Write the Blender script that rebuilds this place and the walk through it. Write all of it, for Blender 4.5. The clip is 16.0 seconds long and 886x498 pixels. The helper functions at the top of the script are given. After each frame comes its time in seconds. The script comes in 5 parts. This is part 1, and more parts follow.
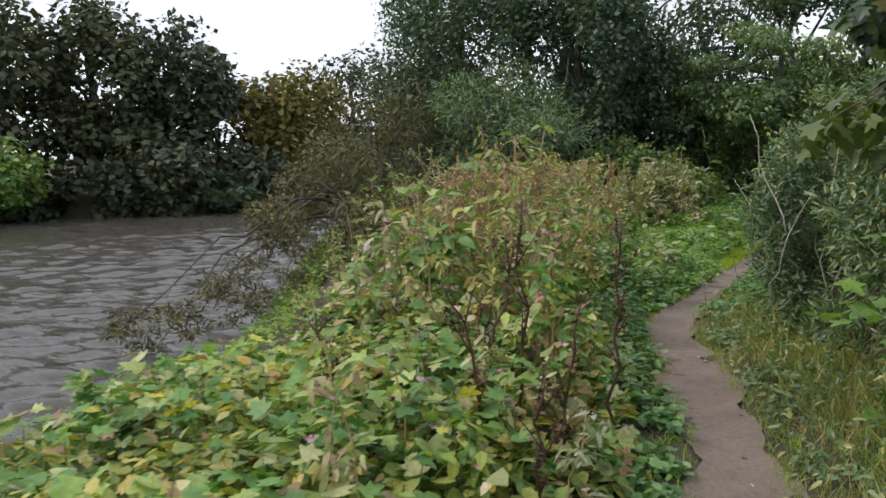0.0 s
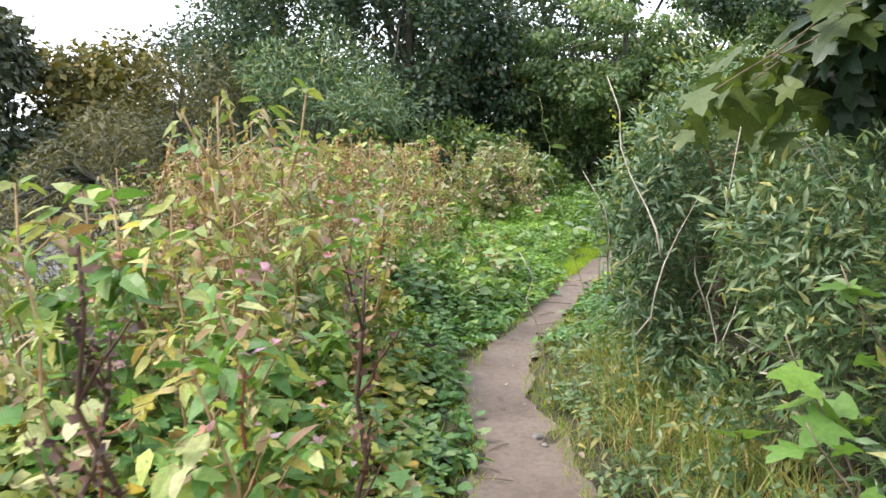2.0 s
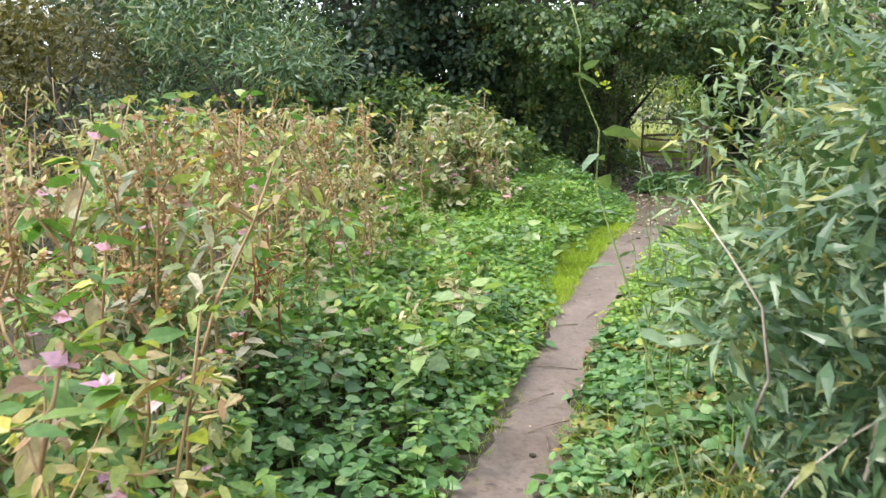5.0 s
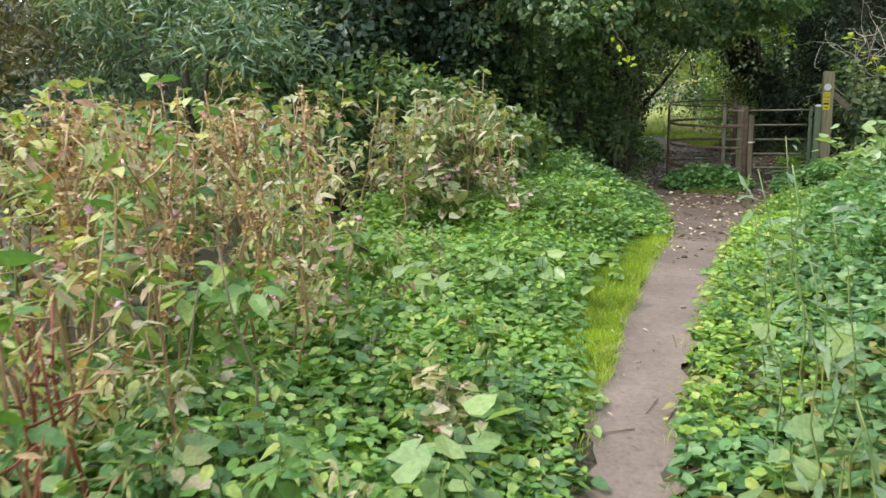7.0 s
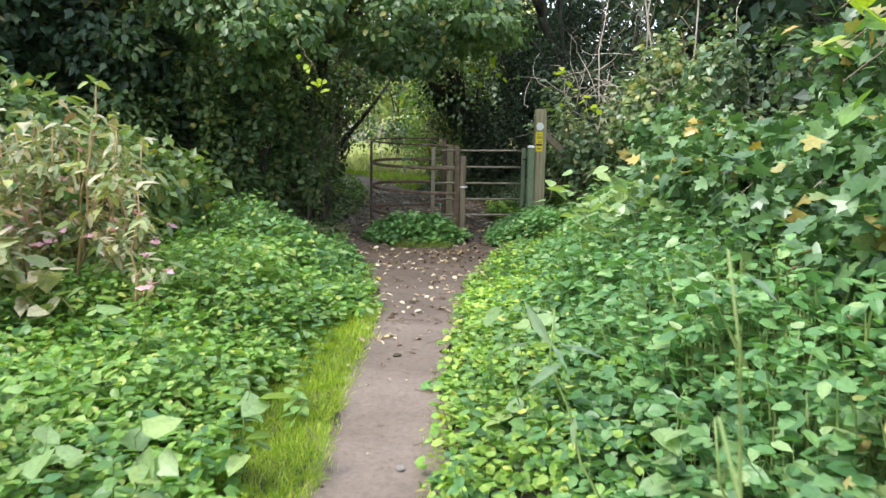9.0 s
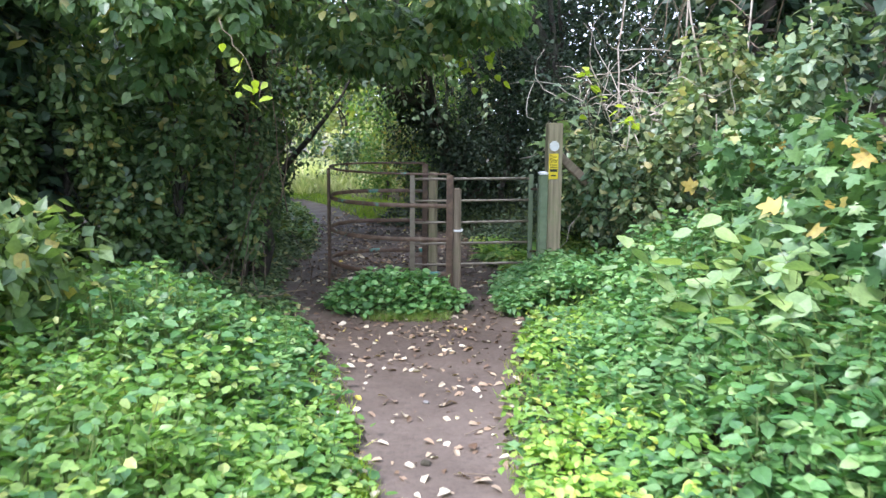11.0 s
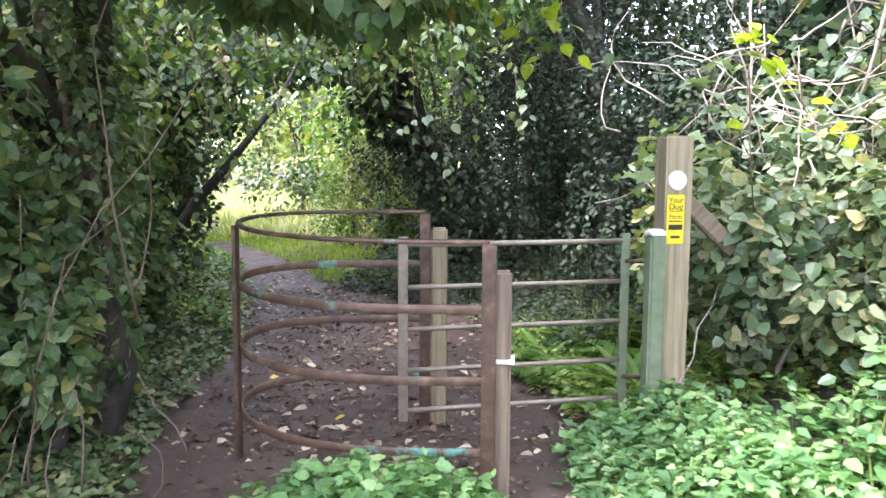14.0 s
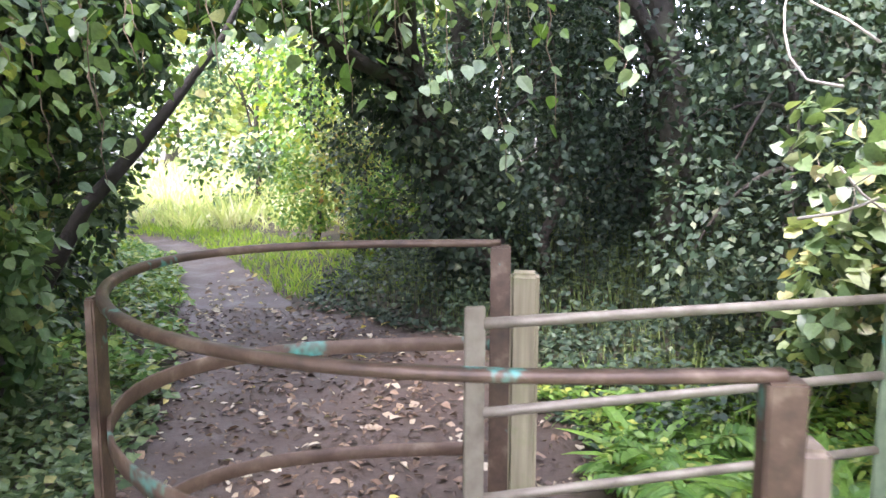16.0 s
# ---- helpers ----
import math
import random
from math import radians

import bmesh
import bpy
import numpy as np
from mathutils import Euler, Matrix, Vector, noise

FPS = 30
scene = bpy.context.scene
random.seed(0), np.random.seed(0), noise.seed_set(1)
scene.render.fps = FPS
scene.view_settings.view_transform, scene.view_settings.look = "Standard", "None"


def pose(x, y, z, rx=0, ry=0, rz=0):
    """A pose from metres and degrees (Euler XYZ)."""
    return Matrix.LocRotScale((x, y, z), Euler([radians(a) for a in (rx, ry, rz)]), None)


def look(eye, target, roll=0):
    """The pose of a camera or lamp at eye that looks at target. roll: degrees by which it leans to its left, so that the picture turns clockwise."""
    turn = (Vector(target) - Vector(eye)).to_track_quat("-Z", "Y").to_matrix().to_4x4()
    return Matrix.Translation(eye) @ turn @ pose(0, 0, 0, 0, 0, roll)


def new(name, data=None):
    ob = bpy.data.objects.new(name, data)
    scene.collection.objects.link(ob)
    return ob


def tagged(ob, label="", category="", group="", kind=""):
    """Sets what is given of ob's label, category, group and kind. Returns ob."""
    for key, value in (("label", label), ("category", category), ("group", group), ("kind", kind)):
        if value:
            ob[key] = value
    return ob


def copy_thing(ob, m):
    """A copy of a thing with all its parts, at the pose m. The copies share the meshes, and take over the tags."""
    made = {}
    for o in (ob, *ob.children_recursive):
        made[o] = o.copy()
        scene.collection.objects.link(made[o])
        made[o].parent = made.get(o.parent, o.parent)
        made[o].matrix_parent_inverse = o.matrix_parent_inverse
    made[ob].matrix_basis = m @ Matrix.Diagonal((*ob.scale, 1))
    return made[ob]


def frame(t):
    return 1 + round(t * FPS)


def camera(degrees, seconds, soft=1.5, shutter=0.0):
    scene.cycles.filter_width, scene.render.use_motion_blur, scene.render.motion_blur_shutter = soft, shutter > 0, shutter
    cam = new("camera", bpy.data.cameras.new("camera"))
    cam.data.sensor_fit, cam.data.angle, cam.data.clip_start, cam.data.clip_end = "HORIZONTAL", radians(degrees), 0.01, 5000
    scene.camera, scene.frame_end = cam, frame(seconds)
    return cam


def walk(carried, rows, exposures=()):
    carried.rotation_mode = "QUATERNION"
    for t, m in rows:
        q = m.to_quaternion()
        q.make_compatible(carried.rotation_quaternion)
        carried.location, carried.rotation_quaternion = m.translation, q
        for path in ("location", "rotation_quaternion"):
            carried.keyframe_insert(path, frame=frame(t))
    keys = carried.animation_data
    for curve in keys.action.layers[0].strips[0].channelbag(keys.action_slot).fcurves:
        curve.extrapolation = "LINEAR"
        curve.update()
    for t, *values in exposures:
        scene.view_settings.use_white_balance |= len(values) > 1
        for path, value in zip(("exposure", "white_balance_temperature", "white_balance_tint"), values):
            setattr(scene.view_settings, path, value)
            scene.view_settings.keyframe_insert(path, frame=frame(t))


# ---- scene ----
cam = camera(56.72, 16.0, soft=1.5, shutter=0.25)
PATH = [
    (0, (0.014, -1.299, 1.531), (-1.1580, 0.3062, 1.3062), -0.67),
    (0.5, (-0.211, -0.675, 1.511), (-1.3316, 0.9644, 1.2774), -0.55),
    (1, (-0.427, -0.085, 1.485), (-1.4970, 1.5872, 1.2447), -0.46),
    (1.5, (-0.570, 0.442, 1.482), (-1.5024, 2.1932, 1.2302), -0.10),
    (2, (-0.687, 0.907, 1.507), (-1.5479, 2.6922, 1.2395), 0.12),
    (2.5, (-0.857, 1.363, 1.507), (-1.6646, 3.1716, 1.2315), 0.27),
    (3, (-0.993, 1.852, 1.489), (-1.7714, 3.6715, 1.1987), 0.42),
    (3.5, (-1.213, 2.362, 1.476), (-1.9718, 4.1869, 1.1681), 0.39),
    (3.7, (-1.313, 2.563, 1.486), (-2.0658, 4.3887, 1.1687), 0.51),
    (5.8, (-2.092, 4.293, 1.539), (-2.8608, 6.1007, 1.1635), -0.76),
    (6, (-2.172, 4.497, 1.539), (-2.9437, 6.3029, 1.1599), -1.02),
    (6.5, (-2.368, 5.033, 1.520), (-3.1321, 6.8395, 1.1283), -1.14),
    (7, (-2.514, 5.594, 1.512), (-3.2727, 7.4022, 1.1183), -1.13),
    (7.5, (-2.612, 6.134, 1.511), (-3.3573, 7.9492, 1.1258), -1.21),
    (8, (-2.632, 6.734, 1.501), (-3.1334, 8.6330, 1.1242), -0.33),
    (8.5, (-2.724, 7.348, 1.466), (-2.9395, 9.3053, 1.1137), 0.55),
    (9, (-2.802, 7.961, 1.440), (-2.8844, 9.9345, 1.1276), 0.88),
    (9.2, (-2.836, 8.214, 1.441), (-2.8981, 10.1899, 1.1356), 0.91),
    (11.3, (-3.387, 11.167, 1.524), (-3.3124, 13.1467, 1.2466), 0.27),
    (11.5, (-3.395, 11.438, 1.532), (-3.3143, 13.4177, 1.2594), 0.23),
    (12, (-3.432, 12.089, 1.533), (-3.3419, 14.0680, 1.2549), 0.22),
    (12.5, (-3.454, 12.756, 1.510), (-3.3499, 14.7392, 1.2754), 0.42),
    (13, (-3.481, 13.433, 1.480), (-3.3697, 15.4169, 1.2534), 0.47),
    (13.5, (-3.504, 14.075, 1.466), (-3.3758, 16.0582, 1.2445), 0.38),
    (14, (-3.499, 14.708, 1.461), (-3.3537, 16.6911, 1.2451), 0.35),
    (14.5, (-3.495, 15.290, 1.451), (-3.3523, 17.2750, 1.2510), 0.20),
    (15, (-3.478, 15.850, 1.471), (-3.3232, 17.8307, 1.2390), 0.31),
    (15.5, (-3.554, 16.405, 1.464), (-3.3663, 18.3794, 1.2088), 0.63),
    (16, (-3.707, 16.949, 1.471), (-3.4598, 18.9149, 1.1975), 0.30),
]
EXPOSURES = [(0, -0.68, 6600, 14), (0.5, -0.45, 6600, 14), (1.0, -0.06, 6600, 14), (1.5, 0.26, 6600, 14), (2.0, 0.42, 6600, 14), (2.6, 0.52, 6600, 14), (3.7, 0.58, 6550, 13), (6, 0.42, 6450, 13), (7.4, 0.3, 6450, 10), (8.6, 0.52, 6300, 10), (9.2, 0.6, 6250, 11), (11.3, 1.05, 5650, 20), (12.5, 1.45, 5550, 31), (13, 1.68, 5400, 38), (14.5, 1.9, 6150, 28), (15.4, 2.06, 6050, 28), (16, 2.32, 6000, 31)]
walk(cam, [(t, look(e, g, r)) for t, e, g, r in PATH], EXPOSURES)

# ---- daylight: bright overcast sky with a very soft sun ----
SUN_EL, SUN_AZ = 52.0, 235.0
world = bpy.data.worlds.new("overcast_sky")
scene.world = world
world.use_nodes = True
wn = world.node_tree
wn.nodes.clear()
sky = wn.nodes.new("ShaderNodeTexSky")
sky.sky_type, sky.sun_disc = "NISHITA", False
sky.sun_elevation, sky.sun_rotation = radians(SUN_EL), radians(SUN_AZ)
sky_level = wn.nodes.new("ShaderNodeVectorMath")
sky_level.operation = "SCALE"
sky_level.inputs[3].default_value = 0.12
veil = wn.nodes.new("ShaderNodeMix")
veil.data_type = "RGBA"
veil.inputs[0].default_value = 0.82
veil.inputs[7].default_value = (1.2, 1.28, 1.4, 1)
bg = wn.nodes.new("ShaderNodeBackground")
wo = wn.nodes.new("ShaderNodeOutputWorld")
wn.links.new(sky.outputs[0], sky_level.inputs[0])
wn.links.new(sky_level.outputs[0], veil.inputs[6])
wn.links.new(veil.outputs[2], bg.inputs[0])
bg.inputs[1].default_value = 1.5
wn.links.new(bg.outputs[0], wo.inputs[0])
sun = new("sun", bpy.data.lights.new("sun", "SUN"))
sun.data.energy, sun.data.angle, sun.data.color = 3.0, radians(14), (1.0, 0.96, 0.88)
az, el = radians(SUN_AZ), radians(SUN_EL)
sun.matrix_world = look((math.sin(az) * math.cos(el) * 50, math.cos(az) * math.cos(el) * 50, math.sin(el) * 50), (0, 0, 0))


# ---- materials ----
def material(name):
    m = bpy.data.materials.new(name)
    m.use_nodes = True
    return m, m.node_tree, m.node_tree.nodes["Principled BSDF"]


def ramp(nt, fac, stops, soft=True):
    r = nt.nodes.new("ShaderNodeValToRGB")
    r.color_ramp.interpolation = "LINEAR" if soft else "CONSTANT"
    while len(r.color_ramp.elements) < len(stops):
        r.color_ramp.elements.new(0.5)
    for e, (p, c) in zip(r.color_ramp.elements, stops):
        e.position, e.color = p, (*c, 1)
    nt.links.new(fac, r.inputs[0])
    return r.outputs[0]


def noise_tex(nt, scale, detail=4.0, rough=0.6, coords="Object"):
    tc = nt.nodes.new("ShaderNodeTexCoord")
    n = nt.nodes.new("ShaderNodeTexNoise")
    n.inputs["Scale"].default_value, n.inputs["Detail"].default_value, n.inputs["Roughness"].default_value = scale, detail, rough
    nt.links.new(tc.outputs[coords], n.inputs["Vector"])
    return n.outputs["Fac"]


def mix_rgb(nt, fac, a, b, mode="MIX"):
    m = nt.nodes.new("ShaderNodeMix")
    m.data_type, m.blend_type = "RGBA", mode
    for sock, v in ((m.inputs[0], fac), (m.inputs[6], a), (m.inputs[7], b)):
        if isinstance(v, (int, float)):
            sock.default_value = v
        elif isinstance(v, tuple):
            sock.default_value = (*v, 1)
        else:
            nt.links.new(v, sock)
    return m.outputs[2]


def bump(nt, bsdf, height, strength, distance):
    b = nt.nodes.new("ShaderNodeBump")
    b.inputs["Strength"].default_value, b.inputs["Distance"].default_value = strength, distance
    nt.links.new(height, b.inputs["Height"])
    nt.links.new(b.outputs[0], bsdf.inputs["Normal"])


def leaf_material(name, stops, through_light=0.3, rough=0.5, patch=1.2, vary=0.25):
    """Leaves: each leaf its own tint, larger drifts of tint over the plant, light passing through."""
    m, nt, p = material(name)
    geo = nt.nodes.new("ShaderNodeNewGeometry")
    base = ramp(nt, geo.outputs["Random Per Island"], stops)
    drift = ramp(nt, noise_tex(nt, patch, 3), [(0.3, (1 - vary, 1 - vary, 1 - vary)), (0.7, (1 + vary, 1 + vary * 0.8, 1 + vary * 0.4))])
    grain = ramp(nt, noise_tex(nt, 60, 2), [(0.3, (0.82, 0.82, 0.8)), (0.7, (1.15, 1.15, 1.1))])
    info = nt.nodes.new("ShaderNodeObjectInfo")
    each = ramp(nt, info.outputs["Random"], [(0, (0.85, 0.88, 0.9)), (0.5, (1, 1, 1)), (1, (1.2, 1.1, 0.9))])
    col = mix_rgb(nt, 1.0, mix_rgb(nt, 1.0, mix_rgb(nt, 1.0, base, drift, "MULTIPLY"), grain, "MULTIPLY"), each, "MULTIPLY")
    nt.links.new(col, p.inputs["Base Color"])
    p.inputs["Roughness"].default_value = rough
    p.inputs["Specular IOR Level"].default_value = 0.5
    tr = nt.nodes.new("ShaderNodeBsdfTranslucent")
    nt.links.new(mix_rgb(nt, 1.0, col, (1.3, 1.35, 0.6), "MULTIPLY"), tr.inputs[0])
    mx = nt.nodes.new("ShaderNodeMixShader")
    mx.inputs[0].default_value = through_light
    nt.links.new(p.outputs[0], mx.inputs[1])
    nt.links.new(tr.outputs[0], mx.inputs[2])
    nt.links.new(mx.outputs[0], nt.nodes["Material Output"].inputs[0])
    return m


def plain_material(name, stops, scale, rough=0.7, metal=0.0, bump_scale=40, bump_by=0.3, bump_deep=0.01, second=None):
    m, nt, p = material(name)
    col = ramp(nt, noise_tex(nt, scale, 6, 0.65), stops)
    if second:
        s2, c2, lo, hi = second
        col = mix_rgb(nt, ramp(nt, noise_tex(nt, s2, 5, 0.7), [(lo, (0, 0, 0)), (hi, (1, 1, 1))]), col, c2)
    nt.links.new(col, p.inputs["Base Color"])
    p.inputs["Roughness"].default_value, p.inputs["Metallic"].default_value = rough, metal
    bump(nt, p, noise_tex(nt, bump_scale, 5, 0.7), bump_by, bump_deep)
    return m


M_NETTLE = leaf_material("nettle_leaf", [(0, (0.065, 0.175, 0.06)), (0.5, (0.14, 0.3, 0.105)), (0.9, (0.24, 0.41, 0.16)), (1, (0.352, 0.46, 0.22))], 0.32, 0.4, 1.1, 0.3)
M_ELDERLEAF = leaf_material("ground_elder_leaf", [(0, (0.095, 0.22, 0.045)), (0.5, (0.2, 0.38, 0.085)), (0.9, (0.32, 0.48, 0.125)), (1, (0.5, 0.54, 0.16))], 0.36, 0.42, 1.4, 0.28)
M_LAWN = leaf_material("short_lime_grass", [(0, (0.16, 0.31, 0.03)), (0.6, (0.27, 0.43, 0.045)), (1, (0.44, 0.5, 0.1))], 0.4, 0.5)
# lighter, bluer copy of hazel_leaf; its colour lifts foliage lying in shade
M_SHADELIFT = leaf_material("shade_lifted_hazel_leaf", [(0, (0.062, 0.13, 0.055)), (0.5, (0.135, 0.225, 0.095)), (0.9, (0.22, 0.32, 0.14)), (1, (0.42, 0.38, 0.13))], 0.38, 0.42, 0.8, 0.3)
M_BRAMBLEDARK = leaf_material("bank_bramble_leaf", [(0, (0.05, 0.12, 0.045)), (0.5, (0.12, 0.24, 0.095)), (0.9, (0.22, 0.36, 0.16)), (1, (0.46, 0.34, 0.09))], 0.28, 0.34, 1.0, 0.3)
M_SEED = leaf_material("brown_seed_husk", [(0, (0.035, 0.02, 0.015)), (0.6, (0.09, 0.05, 0.035)), (1, (0.2, 0.11, 0.07))], 0.1, 0.7)
M_RUSTPLUME = leaf_material("rust_brown_seed_plume", [(0, (0.17, 0.085, 0.045)), (0.5, (0.36, 0.23, 0.12)), (1, (0.58, 0.44, 0.26))], 0.2, 0.7)
M_BRIGHT = leaf_material("sunlit_green_leaf", [(0, (0.08, 0.19, 0.045)), (0.6, (0.16, 0.3, 0.075)), (1, (0.36, 0.42, 0.105))], 0.35, 0.45)
M_MIXED = leaf_material("yellowing_herb_leaf", [(0, (0.09, 0.17, 0.05)), (0.4, (0.2, 0.29, 0.08)), (0.7, (0.34, 0.38, 0.1)), (0.88, (0.46, 0.42, 0.14)), (0.95, (0.3, 0.17, 0.1)), (1, (0.62, 0.5, 0.07))], 0.34, 0.42, 1.1, 0.3)
M_BALSAM = leaf_material("fading_balsam_leaf", [(0, (0.076, 0.2, 0.0612)), (0.45, (0.18, 0.347, 0.0952)), (0.7, (0.361, 0.462, 0.136)), (0.86, (0.532, 0.546, 0.299)), (0.94, (0.285, 0.168, 0.122)), (1, (0.608, 0.578, 0.0816))], 0.32, 0.5)
M_STRAW = leaf_material("dried_balsam_leaf", [(0, (0.152, 0.27, 0.0756)), (0.35, (0.38, 0.437, 0.162)), (0.65, (0.522, 0.499, 0.27)), (0.85, (0.323, 0.198, 0.13)), (1, (0.646, 0.645, 0.41))], 0.3, 0.6)
M_PALE = leaf_material("pale_variegated_leaf", [(0, (0.1, 0.17, 0.07)), (0.4, (0.25, 0.3, 0.14)), (0.75, (0.46, 0.46, 0.308)), (1, (0.55, 0.5, 0.42))], 0.3, 0.5)
M_WILLOW = leaf_material("willow_leaf", [(0, (0.055, 0.12, 0.06)), (0.5, (0.11, 0.2, 0.1)), (0.85, (0.22, 0.3, 0.18)), (1, (0.34, 0.34, 0.12))], 0.25, 0.38)
M_BROADLEAF = leaf_material("pale_broad_leaf", [(0, (0.14, 0.26, 0.1)), (0.5, (0.25, 0.38, 0.17)), (0.9, (0.36, 0.48, 0.24)), (1, (0.5, 0.52, 0.12))], 0.35, 0.36)
# blue raised in these dark greens to carry the haze over the thicket
M_DARK = leaf_material("dark_tree_leaf", [(0, (0.03, 0.065, 0.046)), (0.6, (0.062, 0.118, 0.08)), (0.93, (0.115, 0.176, 0.1)), (1, (0.224, 0.204, 0.09))], 0.38, 0.42, 0.4, 0.35)
M_CANOPY = leaf_material("hazel_leaf", [(0, (0.045, 0.105, 0.0354)), (0.6, (0.1, 0.19, 0.0563)), (0.94, (0.15, 0.24, 0.0805)), (1, (0.42, 0.38, 0.0805))], 0.38, 0.45, 0.7, 0.3)
M_IVY = leaf_material("ivy_leaf", [(0, (0.014, 0.034, 0.02)), (0.6, (0.034, 0.066, 0.034)), (0.92, (0.066, 0.1, 0.055)), (1, (0.14, 0.17, 0.1))], 0.15, 0.62)
M_IVYPALE = leaf_material("ground_ivy_leaf", [(0, (0.04, 0.09, 0.04)), (0.5, (0.1, 0.17, 0.08)), (0.9, (0.19, 0.27, 0.14)), (1, (0.36, 0.34, 0.16))], 0.25, 0.5)
# pale bramble green, raised so the colour carries sunlight on the bank
M_BRAMBLE = leaf_material("bramble_leaf", [(0, (0.07, 0.14, 0.075)), (0.5, (0.16, 0.25, 0.14)), (0.88, (0.33, 0.41, 0.27)), (1, (0.5, 0.46, 0.26))], 0.3, 0.36)
# far leaves lightened and blued, the haze put into their colour
M_FAR = leaf_material("far_tree_leaf", [(0, (0.03, 0.05, 0.034)), (0.5, (0.055, 0.08, 0.05)), (1, (0.105, 0.115, 0.06))], 0.15, 0.6, 0.15, 0.4)
M_FARWARM = leaf_material("autumn_tree_leaf", [(0, (0.06, 0.075, 0.02)), (0.5, (0.13, 0.13, 0.03)), (1, (0.22, 0.17, 0.04))], 0.2, 0.6, 0.2, 0.3)
M_BROWNBUSH = leaf_material("brownish_willow_leaf", [(0, (0.05, 0.055, 0.025)), (0.5, (0.1, 0.1, 0.04)), (0.9, (0.18, 0.16, 0.06)), (1, (0.26, 0.2, 0.06))], 0.2, 0.55)
M_LIME = leaf_material("lime_young_leaf", [(0, (0.28, 0.42, 0.04)), (0.6, (0.42, 0.55, 0.06)), (1, (0.6, 0.62, 0.1))], 0.5, 0.45)
M_SYC = leaf_material("sycamore_leaf", [(0, (0.0473, 0.0945, 0.0312)), (0.5, (0.104, 0.17, 0.052)), (0.8, (0.18, 0.21, 0.09)), (1, (0.4, 0.29, 0.065))], 0.35, 0.5)
M_GRASS = leaf_material("verge_grass", [(0, (0.12, 0.22, 0.039)), (0.55, (0.24, 0.36, 0.065)), (0.85, (0.34, 0.36, 0.13)), (1, (0.42, 0.34, 0.208))], 0.35, 0.5)
M_DRYGRASS = leaf_material("dry_grass", [(0, (0.14, 0.27, 0.05)), (0.4, (0.28, 0.38, 0.09)), (0.7, (0.5, 0.45, 0.2)), (1, (0.58, 0.4, 0.2))], 0.35, 0.6)
# pale grass tint, whitened further so the colour carries open-sky glare
M_GLAREPALE = leaf_material("glare_pale_leaf", [(0, (0.34, 0.44, 0.18)), (0.6, (0.55, 0.6, 0.34)), (1, (0.7, 0.68, 0.5))], 0.4, 0.6)
M_FERN = leaf_material("fern_frond", [(0, (0.085, 0.2, 0.04)), (0.6, (0.18, 0.33, 0.07)), (1, (0.34, 0.44, 0.12))], 0.38, 0.4)
M_LITTER = leaf_material("fallen_leaf", [(0, (0.14, 0.085, 0.055)), (0.35, (0.32, 0.22, 0.15)), (0.7, (0.46, 0.38, 0.29)), (0.94, (0.64, 0.57, 0.46)), (1, (0.6, 0.48, 0.06))], 0.12, 0.5)
M_MOULD = leaf_material("brown_leaf_mould", [(0, (0.05, 0.032, 0.022)), (0.6, (0.11, 0.07, 0.048)), (1, (0.24, 0.16, 0.11))], 0.08, 0.6)
M_PINK = leaf_material("pink_flower", [(0, (0.5, 0.2, 0.42)), (0.5, (0.72, 0.42, 0.62)), (1, (0.85, 0.7, 0.8))], 0.35, 0.5)
M_STEM = plain_material("balsam_stem", [(0.3, (0.22, 0.11, 0.06)), (0.55, (0.36, 0.25, 0.12)), (0.8, (0.3, 0.3, 0.1))], 6, 0.5)
M_REDSTEM = plain_material("red_dock_stem", [(0.3, (0.16, 0.04, 0.025)), (0.7, (0.32, 0.1, 0.05))], 9, 0.6)
M_GREENSTEM = plain_material("green_stem", [(0.3, (0.12, 0.2, 0.05)), (0.7, (0.24, 0.28, 0.09))], 8, 0.5)
M_BARK = plain_material("dark_bark", [(0.3, (0.03, 0.026, 0.02)), (0.7, (0.1, 0.085, 0.065))], 5, 0.9, bump_scale=18, bump_by=0.8, bump_deep=0.03, second=(2.5, (0.06, 0.09, 0.04), 0.5, 0.7))
# darker copy of the bark colour for the slanting stem
M_BLACKBARK = plain_material("black_bark", [(0.3, (0.014, 0.012, 0.009)), (0.7, (0.045, 0.038, 0.028))], 6, 0.85, bump_scale=20, bump_by=0.8, bump_deep=0.03)
M_TWIG = plain_material("pale_dead_twig", [(0.3, (0.34, 0.28, 0.22)), (0.7, (0.6, 0.53, 0.44))], 9, 0.8)
M_BROWNTWIG = plain_material("brown_twig", [(0.3, (0.12, 0.085, 0.055)), (0.7, (0.26, 0.2, 0.14))], 9, 0.85)
M_SOIL = plain_material("dark_soil_and_leaf_litter", [(0.3, (0.035, 0.03, 0.02)), (0.55, (0.07, 0.06, 0.038)), (0.75, (0.07, 0.085, 0.035))], 3, 0.95, bump_scale=25, bump_by=0.8, bump_deep=0.03, second=(14, (0.12, 0.09, 0.055), 0.55, 0.72))
M_RUST = plain_material("rusty_brown_steel", [(0.3, (0.05, 0.032, 0.022)), (0.55, (0.12, 0.075, 0.048)), (0.75, (0.24, 0.17, 0.115))], 14, 0.45, 0.3, bump_scale=120, bump_by=0.25, bump_deep=0.002, second=(3.2, (0.12, 0.34, 0.28), 0.6, 0.64))
